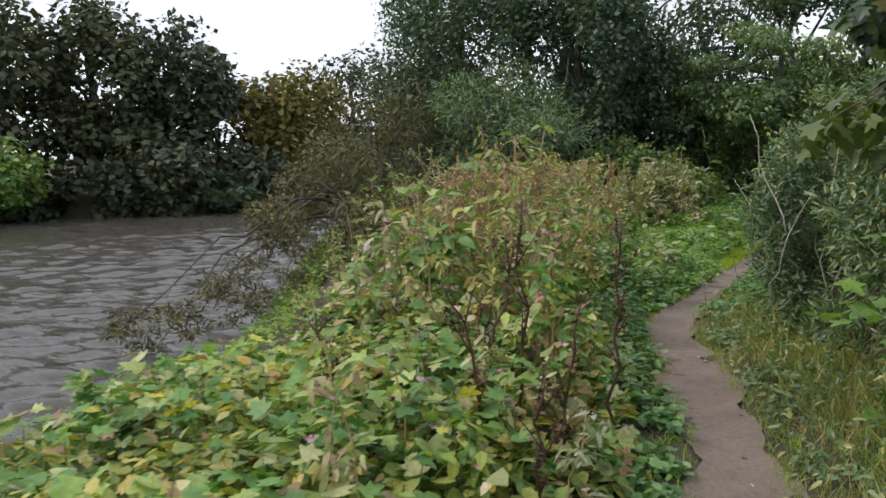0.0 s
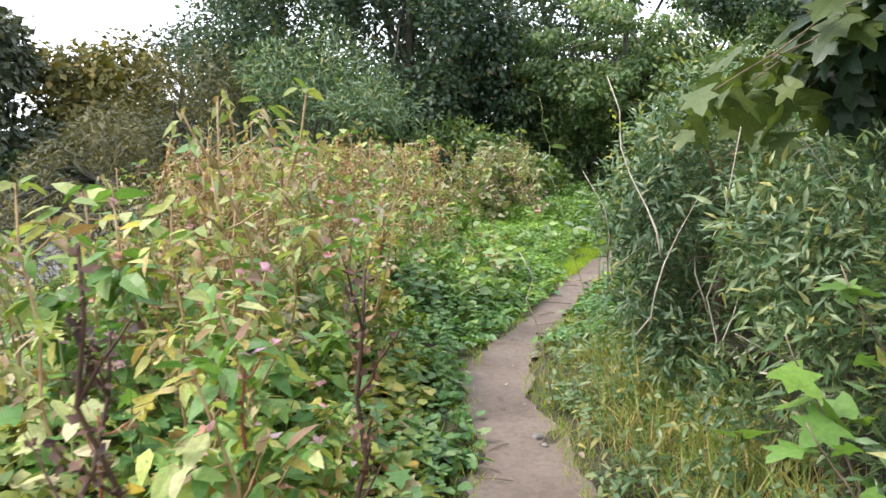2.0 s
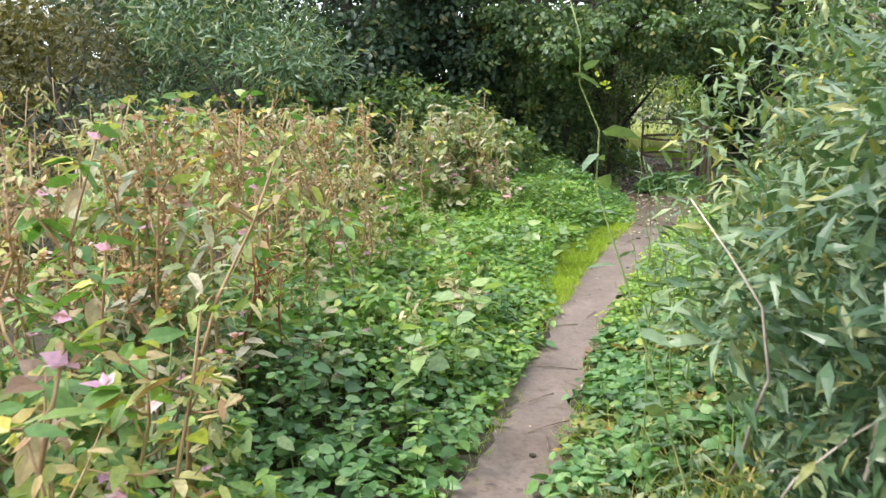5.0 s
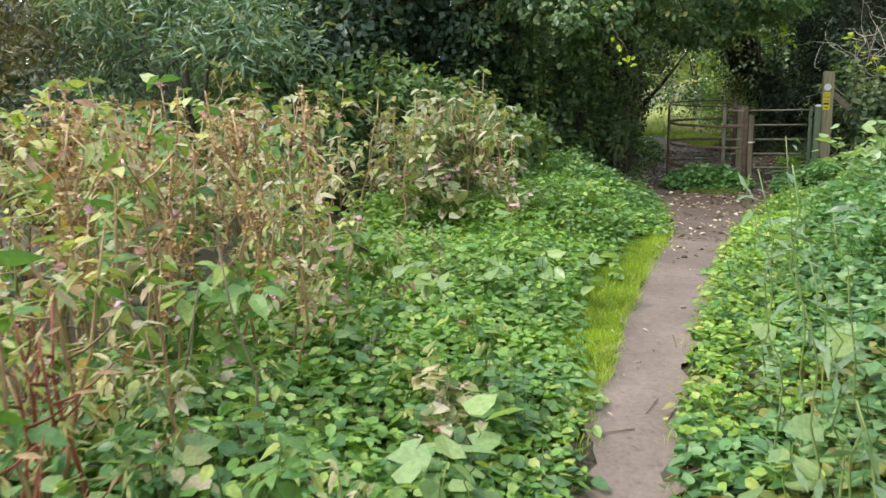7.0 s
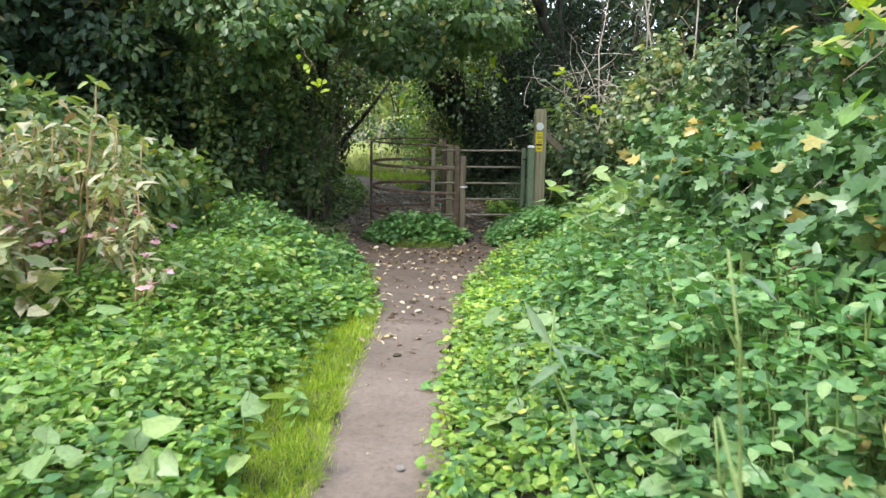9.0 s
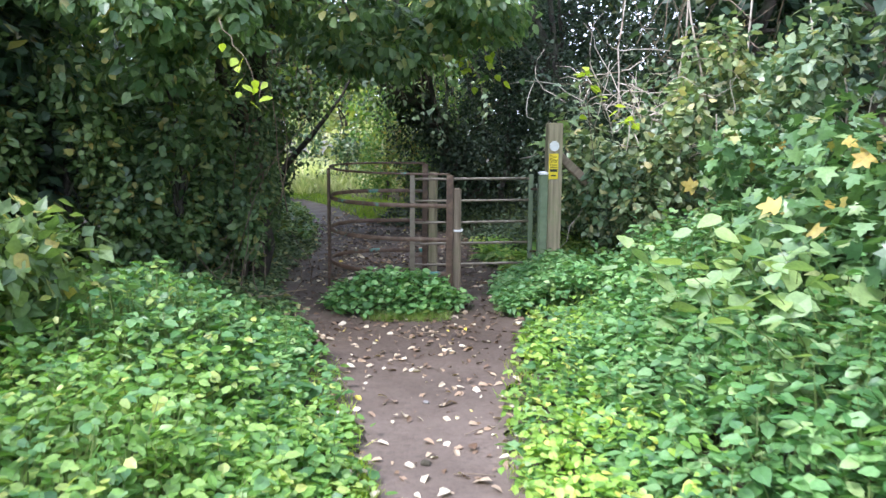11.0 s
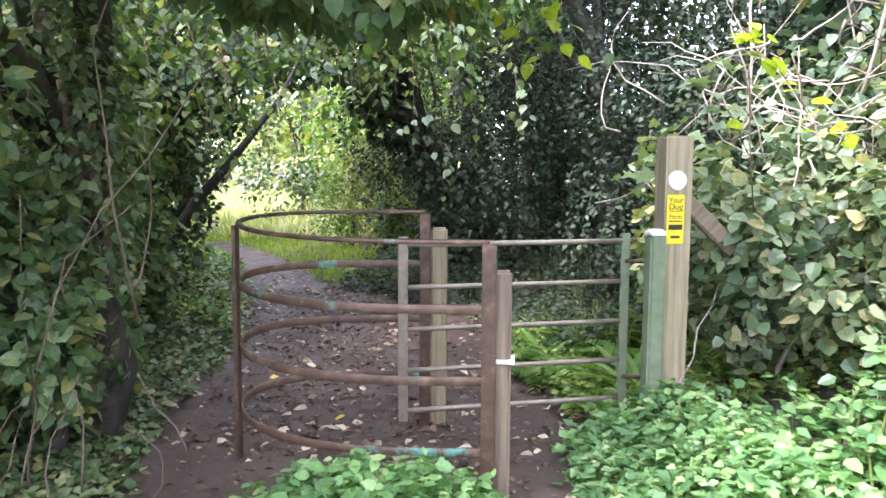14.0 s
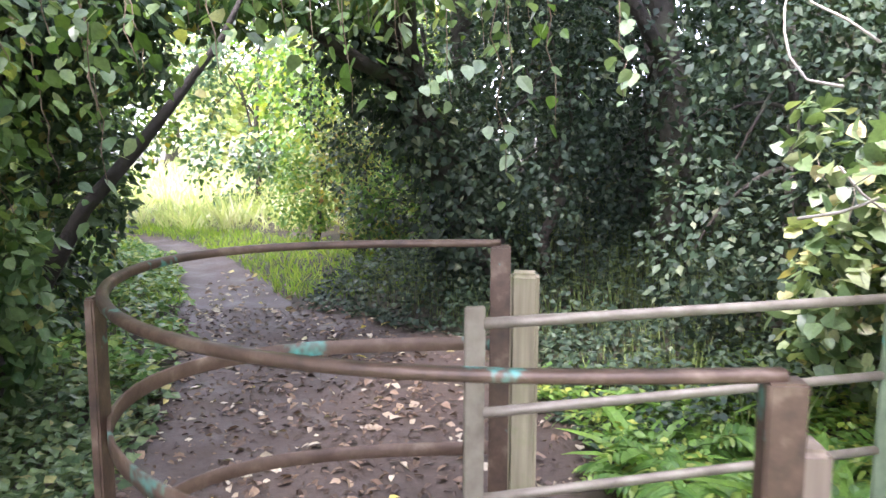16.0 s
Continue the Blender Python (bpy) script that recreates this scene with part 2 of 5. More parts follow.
M_RUSTBAR = plain_material("orange_rusted_flat_steel", [(0.3, (0.075, 0.043, 0.027)), (0.55, (0.14, 0.088, 0.056)), (0.75, (0.26, 0.19, 0.13))], 12, 0.55, 0.15, bump_scale=120, bump_by=0.25, bump_deep=0.002, second=(2.2, (0.12, 0.4, 0.32), 0.57, 0.64))
M_GALV = plain_material("worn_gate_steel", [(0.3, (0.19, 0.15, 0.11)), (0.6, (0.33, 0.28, 0.21)), (0.8, (0.3, 0.33, 0.24))], 10, 0.45, 0.4, bump_scale=120, bump_by=0.2, bump_deep=0.002)
M_GREENPAINT = plain_material("worn_green_paint", [(0.3, (0.11, 0.15, 0.085)), (0.6, (0.19, 0.235, 0.135)), (0.8, (0.29, 0.29, 0.18))], 9, 0.55, bump_scale=60, bump_by=0.3, bump_deep=0.003, second=(4.5, (0.03, 0.3, 0.28), 0.6, 0.68))
M_YELLOW = plain_material("yellow_sign_plastic", [(0.3, (0.72, 0.55, 0.02)), (0.7, (0.82, 0.65, 0.04))], 15, 0.4, bump_by=0.05)
M_BLACK = plain_material("black_print", [(0.3, (0.02, 0.02, 0.018)), (0.7, (0.04, 0.04, 0.03))], 20, 0.5, bump_by=0.02)
M_WHITE = plain_material("white_plastic_disc", [(0.3, (0.7, 0.69, 0.66)), (0.7, (0.82, 0.81, 0.79))], 20, 0.4, bump_by=0.05)
M_STONE = plain_material("grey_stone", [(0.3, (0.12, 0.11, 0.1)), (0.7, (0.3, 0.28, 0.26))], 20, 0.85)


def wood_material(name, dark, light, moss):
    m, nt, p = material(name)
    tc = nt.nodes.new("ShaderNodeTexCoord")
    mp = nt.nodes.new("ShaderNodeMapping")
    mp.inputs["Scale"].default_value = (38, 38, 2.2)
    n = nt.nodes.new("ShaderNodeTexNoise")
    n.inputs["Scale"].default_value, n.inputs["Detail"].default_value = 1.0, 6
    nt.links.new(tc.outputs["Object"], mp.inputs[0])
    nt.links.new(mp.outputs[0], n.inputs["Vector"])
    col = ramp(nt, n.outputs["Fac"], [(0.3, dark), (0.7, light)])
    green = ramp(nt, noise_tex(nt, 7, 5, 0.7), [(0.5, (0, 0, 0)), (0.75, (0.7, 0.7, 0.7))])
    nt.links.new(mix_rgb(nt, green, col, moss), p.inputs["Base Color"])
    p.inputs["Roughness"].default_value = 0.8
    bump(nt, p, n.outputs["Fac"], 0.6, 0.006)
    return m


M_POSTWOOD = wood_material("weathered_treated_timber", (0.2, 0.165, 0.1), (0.4, 0.34, 0.21), (0.2, 0.25, 0.09))
M_OLDWOOD = wood_material("dark_old_timber", (0.12, 0.09, 0.06), (0.26, 0.2, 0.135), (0.14, 0.15, 0.07))


def dirt_material():
    m, nt, p = material("trodden_damp_earth")
    big = ramp(nt, noise_tex(nt, 1.3, 4), [(0.3, (0.13, 0.096, 0.075)), (0.7, (0.22, 0.17, 0.14))])
    fine = ramp(nt, noise_tex(nt, 35, 6, 0.7), [(0.25, (0.6, 0.58, 0.55)), (0.5, (1, 1, 1)), (0.75, (1.25, 1.25, 1.25))])
    spot = ramp(nt, noise_tex(nt, 11, 4, 0.7), [(0.6, (1, 1, 1)), (0.7, (0.62, 0.58, 0.53))])
    # darker brown earth along the path towards the gate, its start ragged by noise
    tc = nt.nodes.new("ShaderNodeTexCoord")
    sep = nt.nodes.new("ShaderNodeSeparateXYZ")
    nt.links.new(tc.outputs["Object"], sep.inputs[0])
    edge_waver = nt.nodes.new("ShaderNodeMath")
    edge_waver.operation = "MULTIPLY_ADD"
    edge_waver.inputs[1].default_value, edge_waver.inputs[2].default_value = 3.0, -1.5
    nt.links.new(noise_tex(nt, 1.6, 4), edge_waver.inputs[0])
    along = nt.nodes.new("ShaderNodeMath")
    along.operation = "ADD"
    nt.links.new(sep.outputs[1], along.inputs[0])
    nt.links.new(edge_waver.outputs[0], along.inputs[1])
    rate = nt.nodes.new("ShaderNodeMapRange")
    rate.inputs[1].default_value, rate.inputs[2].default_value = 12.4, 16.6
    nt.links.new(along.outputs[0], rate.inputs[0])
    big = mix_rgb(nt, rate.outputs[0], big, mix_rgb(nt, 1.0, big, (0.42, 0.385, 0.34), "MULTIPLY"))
    nt.links.new(mix_rgb(nt, 1.0, mix_rgb(nt, 1.0, big, fine, "MULTIPLY"), spot, "MULTIPLY"), p.inputs["Base Color"])
    nt.links.new(ramp(nt, noise_tex(nt, 2.5, 3), [(0.3, (0.55, 0.55, 0.55)), (0.7, (0.9, 0.9, 0.9))]), p.inputs["Roughness"])
    bump(nt, p, noise_tex(nt, 28, 7, 0.7), 0.6, 0.012)
    return m


def water_material():
    m, nt, p = material("rippled_river_water")
    p.inputs["Base Color"].default_value = (0.075, 0.07, 0.06, 1)
    p.inputs["Roughness"].default_value = 0.03
    p.inputs["IOR"].default_value = 1.33
    tc = nt.nodes.new("ShaderNodeTexCoord")
    mp = nt.nodes.new("ShaderNodeMapping")
    mp.inputs["Rotation"].default_value = (0, 0, radians(-50))
    mp.inputs["Scale"].default_value = (0.9, 2.6, 1)
    n = nt.nodes.new("ShaderNodeTexNoise")
    n.inputs["Scale"].default_value, n.inputs["Detail"].default_value, n.inputs["Roughness"].default_value = 2.2, 4, 0.55
    nt.links.new(tc.outputs["Object"], mp.inputs[0])
    nt.links.new(mp.outputs[0], n.inputs["Vector"])
    bump(nt, p, n.outputs["Fac"], 0.4, 0.1)
    return m


M_DIRT, M_WATER = dirt_material(), water_material()


# ---- mesh helpers ----
def tri_mesh(name, V, F, mats, smooth=False):
    me = bpy.data.meshes.new(name)
    V, F = np.asarray(V, float), np.asarray(F, int)
    k = F.shape[1]
    me.vertices.add(len(V))
    me.vertices.foreach_set("co", V.ravel())
    me.loops.add(F.size)
    me.loops.foreach_set("vertex_index", F.ravel())
    me.polygons.add(len(F))
    me.polygons.foreach_set("loop_start", np.arange(0, F.size, k))
    me.polygons.foreach_set("use_smooth", np.full(len(F), smooth))
    me.materials.append(mats)
    me.update(calc_edges=True)
    me.validate()
    return me


def unit(a):
    return a / np.maximum(np.linalg.norm(a, axis=-1, keepdims=True), 1e-9)


def leaf_shape(outline, fold=0.12, droop=0.12):
    """A leaf folded along its midrib: outline is half of its edge, from base to tip, as (across, along)."""
    n = len(outline)
    mid = [(0, y, -droop * y * y) for x, y in outline]
    verts, faces = [(0, 0, 0)] + mid + [(0, 1, -droop)], []
    tip = n + 1
    for s in (1, -1):
        first = len(verts)
        verts += [(s * x, y, fold * x - droop * y * y) for x, y in outline]
        for k in range(n + 1):
            a, b = k, k + 1
            ea = None if k == 0 else first + k - 1
            eb = None if k == n else first + k
            if ea is None:
                t = [(a, eb, b)]
            elif eb is None:
                t = [(a, ea, b)]
            else:
                t = [(a, ea, eb), (a, eb, b)]
            faces += t if s > 0 else [f[::-1] for f in t]
    return np.array(verts, float), np.array(faces, int)


OVATE = leaf_shape([(0.33, 0.4)], 0.15)
BROAD = leaf_shape([(0.32, 0.25), (0.27, 0.65)])
FULL = leaf_shape([(0.3, 0.2), (0.34, 0.45), (0.2, 0.75)])
HEART = leaf_shape([(0.42, 0.3)], 0.15)
ROUND = leaf_shape([(0.4, 0.12), (0.34, 0.6)])
LANCE = leaf_shape([(0.095, 0.45)], 0.1, 0.25)
WILLOWY = leaf_shape([(0.125, 0.42)], 0.15, 0.3)
BLADE = leaf_shape([(0.02, 0.45)], 0.1, 0.45)
SPEAR = leaf_shape([(0.23, 0.28), (0.2, 0.62)], 0.15, 0.3)
LONG = leaf_shape([(0.17, 0.25), (0.14, 0.68)], 0.15, 0.3)
STALK = leaf_shape([(0.012, 0.5)], 0.1, 0.02)
LOBED = leaf_shape([(0.3, 0.02), (0.52, 0.12), (0.3, 0.3), (0.5, 0.62), (0.2, 0.58), (0.16, 0.8)], 0.1, 0.18)
FAR = leaf_shape([(0.4, 0.45)], 0.2, 0.1)


def leaves(shape, P, D, N, S):
    """Many leaves at once: places, ways along, ways up and lengths."""
    tv, tf = shape
    D = unit(D)
    X = unit(np.cross(D, N))
    Z = np.cross(X, D)
    S = np.asarray(S, float).reshape(-1, 1, 1)
    V = P[:, None, :] + S * (tv[None, :, 0:1] * X[:, None, :] + tv[None, :, 1:2] * D[:, None, :] + tv[None, :, 2:3] * Z[:, None, :])
    F = tf[None] + (np.arange(len(P)) * len(tv))[:, None, None]
    return V.reshape(-1, 3), F.reshape(-1, 3)


def join(*sets):
    V, F, n = [], [], 0
    for v, f in sets:
        V.append(v)
        F.append(f + n)
        n += len(v)
    return np.concatenate(V), np.concatenate(F)


def tube(points, radii, sides=6):
    P = np.asarray(points, float)
    R = np.broadcast_to(np.asarray(radii, float), (len(P),))
    T = unit(np.gradient(P, axis=0))
    A = unit(np.cross(T, np.where(np.abs(T[:, 2:3]) > 0.9, [[1.0, 0, 0]], [[0, 0, 1.0]])))
    B = np.cross(T, A)
    a = np.linspace(0, 2 * np.pi, sides, endpoint=False)
    V = P[:, None] + R[:, None, None] * (np.cos(a)[None, :, None] * A[:, None] + np.sin(a)[None, :, None] * B[:, None])
    F = []
    for i in range(len(P) - 1):
        for j in range(sides):
            p, q, r, s = i * sides + j, i * sides + (j + 1) % sides, (i + 1) * sides + (j + 1) % sides, (i + 1) * sides + j
            F += [(p, q, r), (p, r, s)]
    n = len(P) * sides
    F += [(j, n, (j + 1) % sides) for j in range(sides)] + [(n - sides + j, n - sides + (j + 1) % sides, n + 1) for j in range(sides)]
    return np.concatenate([V.reshape(-1, 3), P[:1], P[-1:]])[:, :], np.array([[c for c in f] for f in F])


def curve_points(a, b, bend, n=7, rng=None):
    a, b, bend = np.array(a, float), np.array(b, float), np.array(bend, float)
    t = np.linspace(0, 1, n)[:, None]
    P = a + (b - a) * t + bend * (4 * t * (1 - t))
    if rng is not None:
        P[1:-1] += rng.normal(0, 0.02, (n - 2, 3)) * np.linalg.norm(b - a)
    return P


def part(name, me, parent, label=""):
    ob = new(name, me)
    ob.parent = parent
    return tagged(ob, label)


def thing(name, at, label, category, group="", kind=""):
    ob = new(name)
    ob.empty_display_size = 0.1
    ob.matrix_basis = pose(*at)
    return tagged(ob, label, category, group, kind)


def box_mesh(name, size, mat, bevel=0.004, segments=2, taper=1.0):
    """A block standing on z = 0 with worn edges."""
    bm = bmesh.new()
    bmesh.ops.create_cube(bm, size=1)
    bmesh.ops.scale(bm, vec=size, verts=bm.verts)
    bmesh.ops.translate(bm, vec=(0, 0, size[2] / 2), verts=bm.verts)
    for v in bm.verts:
        if v.co.z > size[2] / 2:
            v.co.x *= taper
            v.co.y *= taper
    bmesh.ops.bevel(bm, geom=bm.edges, offset=bevel, segments=segments, affect="EDGES")
    me = bpy.data.meshes.new(name)
    bm.to_mesh(me)
    bm.free()
    me.materials.append(mat)
    return me


# ---- lie of the land ----
PATH_Y = [-14, -6, -1.3, 0.5, 2.76, 3.6, 4.4, 5.4, 6.1, 7.2, 8.4, 9.5, 10.5, 12, 14, 15, 16, 17, 18, 18.6, 20, 21, 22.5, 23.2, 24, 26.8, 28.4, 30, 38, 60]
PATH_L = [3.4, 1.0, -0.18, -0.62, -1.39, -1.8, -2.2, -2.68, -2.9, -3.0, -3.18, -3.3, -3.42, -3.5, -3.55, -3.72, -3.9, -4.2, -4.55, -4.7, -4.75, -4.65, -4.75, -4.9, -5.0, -5.7, -6.5, -8.4, -20, -50]
PATH_R = [3.9, 1.45, 0.25, -0.2, -0.93, -1.32, -1.72, -2.28, -2.5, -2.66, -2.82, -2.9, -2.96, -2.98, -2.93, -2.86, -2.72, -2.5, -2.5, -2.45, -2.55, -2.65, -2.8, -3.4, -4.1, -5.0, -5.75, -7.3, -19, -49]
BANK_Y = [-300, -60, -15, -3, 1.9, 3.4, 4.8, 9.6, 14.5, 20, 30, 80, 400]
BANK_X = [60, 12, -1.5, -4.4, -6.2, -6.6, -7.6, -11.6, -16, -19, -20, -22, -40]
FAR_Y = [-300, -60, -10, 10, 17, 21.5, 30, 80, 400]
FAR_X = [20, -22, -33, -35, -33.5, -30, -29, -32, -55]
WATER_Z = -0.9


def left_edge(y):
    return np.interp(y, PATH_Y, PATH_L)


def right_edge(y):
    return np.interp(y, PATH_Y, PATH_R)


def smooth(a, b, v):
    t = np.clip((v - a) / (b - a), 0, 1)
    return t * t * (3 - 2 * t)


def ground_z(x, y):
    x, y = np.asarray(x, float), np.asarray(y, float)
    s = (np.interp(y, BANK_Y, BANK_X) - x) * 0.75
    f = (np.interp(y, FAR_Y, FAR_X) - x) * 0.8
    z = -1.9 * smooth(-1.6, 1.4, s) + 2.6 * smooth(-0.8, 2.2, f)
    r = x - right_edge(y)
    z = z + np.clip((r - 0.7) * 0.26, 0, 2.2) * smooth(2.0, 8.0, y) * (1 - smooth(24.0, 28.0, y)) + 3.2 * smooth(3.2, 7.5, r) * smooth(4.0, 9.0, y) * (1 - smooth(27.0, 32.0, y)) + 0.03 * np.sin(1.7 * x + 0.6 * y) * np.sin(1.1 * y - 0.4 * x) * smooth(0.2, 1.0, np.maximum(r, left_edge(y) - x))
    inside = smooth(-0.02, 0.12, np.minimum(x - left_edge(y), right_edge(y) - x))
    return z - 0.035 * inside


def spaced(*stretches):
    return np.unique(np.concatenate([np.arange(a, b, d) for a, b, d in stretches] + [[stretches[-1][1]]]))


gx = spaced((-2500, -400, 300), (-400, -60, 40), (-60, -20, 1.5), (-20, -8, 0.5), (-8, 2, 0.16), (2, 12, 1.0), (12, 60, 8), (60, 400, 60), (400, 2500, 300))
gy = spaced((-2500, -400, 300), (-400, -60, 40), (-60, -6, 3), (-6, -2, 0.5), (-2, 26, 0.16), (26, 40, 0.6), (40, 100, 6), (100, 400, 50), (400, 2500, 300))
GX, GY = np.meshgrid(gx, gy)
GV = np.stack([GX, GY, ground_z(GX, GY)], -1).reshape(-1, 3)
ni = len(gx)
ii, jj = np.meshgrid(np.arange(ni - 1), np.arange(len(gy) - 1))
a0 = (jj * ni + ii).ravel()
ground = new("ground", tri_mesh("ground", GV, np.stack([a0, a0 + 1, a0 + ni + 1, a0 + ni], 1), M_SOIL, True))
tagged(ground, "dark soil and leaf litter under the riverside plants", "ground", kind="structure")

py = np.arange(-6, 45, 0.07)
pu = np.linspace(0, 1, 13)
rng = np.random.default_rng(3)
wl = 0.05 * np.sin(py * 3.1) + 0.035 * np.sin(py * 7.3 + 1) + rng.normal(0, 0.012, len(py))
wr = 0.05 * np.sin(py * 2.7 + 2) + 0.035 * np.sin(py * 8.1) + rng.normal(0, 0.012, len(py))
le, re = left_edge(py) - 0.03 + wl, right_edge(py) + 0.03 + wr
PX = le[:, None] + (re - le)[:, None] * pu
PY = np.repeat(py[:, None], 13, 1)
PZ = np.zeros_like(PX)
for i in range(PX.shape[0]):
    for j in range(13):
        PZ[i, j] = 0.014 * noise.noise((PX[i, j] * 3.5, PY[i, j] * 2.5, 0)) + 0.008 * noise.noise((PX[i, j] * 11, PY[i, j] * 9, 4))
PZ += ground_z(PX, PY) * 0.0 - 0.012 + 0.02 * (2 * np.abs(pu - 0.5)) ** 3
a1 = (np.arange(len(py) - 1)[:, None] * 13 + np.arange(12)[None]).ravel()
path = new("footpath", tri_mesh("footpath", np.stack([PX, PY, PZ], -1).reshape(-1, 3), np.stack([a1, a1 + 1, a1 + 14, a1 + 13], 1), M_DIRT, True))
tagged(path, "narrow trodden brown earth footpath", "path", kind="structure")

wx = spaced((-90, -36, 6), (-36, -24, 0.4), (-24, -4, 0.12), (-4, 50, 6))
wy = spaced((-250, -4, 10), (-4, -1, 0.4), (-1, 16, 0.12), (16, 27, 0.4), (27, 390, 10))
WX, WY = np.meshgrid(wx, wy)
calm = smooth(-3, 0, WY) * (1 - smooth(23, 26, WY)) * smooth(-35, -32, WX)
WZ = np.zeros_like(WX)
wave_rng = np.random.default_rng(8)
for length, height in ((1.4, 0.014), (0.95, 0.016), (0.7, 0.014), (0.55, 0.011), (0.45, 0.008), (0.38, 0.006)):
    for _ in range(2):
        a = radians(140 + wave_rng.normal(0, 24))
        WZ += height * np.sin((WX * math.cos(a) + WY * math.sin(a)) * 2 * math.pi / length + wave_rng.uniform(0, 6) + 1.1 * np.sin(0.9 * WX * math.sin(a) - 0.7 * WY * math.cos(a) + wave_rng.uniform(0, 6)))
WV = np.stack([WX, WY, WATER_Z + WZ * calm], -1).reshape(-1, 3)
nw = len(wx)
ii, jj = np.meshgrid(np.arange(nw - 1), np.arange(len(wy) - 1))
aw = (jj * nw + ii).ravel()
water = new("water", tri_mesh("water", WV, np.stack([aw, aw + 1, aw + nw + 1, aw + nw], 1), M_WATER, True))
tagged(water, "dark rippled river water reflecting the white sky", "river", kind="structure")

# ---- kissing gate, posts and signs ----
GATE_N, GATE_F = np.array([-3.06, 18.05]), np.array([-3.27, 19.15])
LEAF_A, LEAF_H = np.array([-3.40, 18.79]), np.array([-2.21, 18.98])


def flat_bar(points, height, thick, z, lean=0.0):
    """A flat steel bar on edge that follows a line in plan, with softened edges."""
    P = np.asarray(points, float)
    T = unit(np.gradient(P, axis=0))
    A = np.stack([T[:, 1], -T[:, 0]], 1)
    h, w, c = height / 2, thick / 2, min(thick, height) * 0.2
    prof = [(-w, -h + c), (-w + c, -h), (w - c, -h), (w, -h + c), (w, h - c), (w - c, h), (-w + c, h), (-w, h - c)]
    V = np.array([[(p[0] + a[0] * u, p[1] + a[1] * u, z + v) for u, v in prof] for p, a in zip(P, A)]).reshape(-1, 3)
    V[:, 2] += lean * (V[:, 1] - 18.6)
    k, F = len(prof), []
    for i in range(len(P) - 1):
        for j in range(k):
            p, q, r, s = i * k + j, i * k + (j + 1) % k, (i + 1) * k + (j + 1) % k, (i + 1) * k + j
            F += [(p, q, r), (p, r, s)]
    for o in (0, (len(P) - 1) * k):
        F += [(o, o + j, o + j + 1) for j in range(1, k - 1)]
    return V, np.array(F)


def hoop_line():
    """A rounded loop from the near end round to the far end."""
    reach = np.array([-1.02, 0.05])
    turn = math.pi * (0.5 - 0.5 * np.cos(np.linspace(0, math.pi, 41)))
    pts = [GATE_N + (GATE_F - GATE_N) * (1 - math.cos(a)) / 2 + reach * max(math.sin(a), 0.0) ** 0.62 for a in turn]
    return np.array(pts), (GATE_N + GATE_F) / 2 + reach


hoop_pts, hoop_end = hoop_line()
enclosure = thing("gate_enclosure", (0, 0, 0), "rusty brown steel hoop enclosure of a kissing gate, green paint flaking", "gate enclosure")
part("top_rail", tri_mesh("top_rail", *flat_bar(hoop_pts, 0.019, 0.024, 1.152, 0.05), M_RUST, True), enclosure)
for z in (0.87, 0.565, 0.255):
    part("hoop_bar", tri_mesh("hoop_bar", *flat_bar(hoop_pts, 0.038, 0.009, z, 0.05), M_RUSTBAR, True), enclosure, "rusty flat bar with flaking green paint")
out = unit(hoop_end - (GATE_N + GATE_F) / 2)
for name, at, w, d in (("end_post", GATE_N, 0.06, 0.05), ("end_post", GATE_F, 0.055, 0.05), ("middle_post", hoop_end + out * 0.016, 0.02, 0.06)):
    ob = part(name, box_mesh(name, (w, d, 1.165 + 0.05 * (at[1] - 18.6)), M_RUST, 0.004), enclosure)
    ob.matrix_basis = pose(at[0], at[1], -0.02, 0, 0, -10)


def timber_post(at, size, label, mat, turn=0.0, cap=False):
    post = thing("gate_post", (at[0], at[1], -0.05, 0, 0, turn), label, "post", "timber posts of the gate")
    part("post_shaft", box_mesh("post_shaft", (size[0], size[1], size[2] + 0.05), mat, 0.012, 3, 0.98), post)
    return post


near_post = timber_post((-3.0, 18.10), (0.085, 0.085, 1.0), "short dark weathered timber post bolted beside the hoop", M_OLDWOOD, -10)
clip = part("clip", box_mesh("clip", (0.115, 0.105, 0.018), M_WHITE, 0.003), near_post, "pale metal strap")
clip.matrix_basis = pose(0, 0, 0.66)
timber_post((-3.19, 19.2), (0.085, 0.085, 1.09), "pale weathered timber post behind the hoop end", M_POSTWOOD, -12)

leaf_dir = unit(LEAF_H - LEAF_A)
leaf_turn = math.degrees(math.atan2(leaf_dir[1], leaf_dir[0]))
leaf_len = float(np.linalg.norm(LEAF_H - LEAF_A))
swing = thing("swing_gate", (LEAF_A[0], LEAF_A[1], 0, 0, 0, leaf_turn), "small steel swing gate with five round rails, worn paint", "gate")
for k, z in enumerate((1.038, 0.822, 0.607, 0.395, 0.185)):
    part("rail", tri_mesh("rail", *tube([(0.02 + (leaf_len - 0.04) * u, 0, z) for u in np.linspace(0, 1, 6)], 0.014 if k == 0 else 0.013, 10), M_GALV, True), swing)
for x, nm in ((0.0, "free_stile"), (leaf_len, "hinge_stile")):
    st = part(nm, box_mesh(nm, (0.05, 0.014, 0.95), M_GREENPAINT if x else M_GALV, 0.003), swing)
    st.matrix_basis = pose(x, 0, 0.13)
for z in (0.93, 0.3):
    part("hinge", tri_mesh("hinge", *tube([(leaf_len, 0, z), (leaf_len + 0.09, -0.03, z), (leaf_len + 0.13, -0.05, z)], 0.012, 8), M_RUST, True), swing)

hinge_post = thing("hinge_post", (-2.125, 18.75, -0.05, 0, 0, 8), "green painted square steel hinge post with a pale cap", "post")
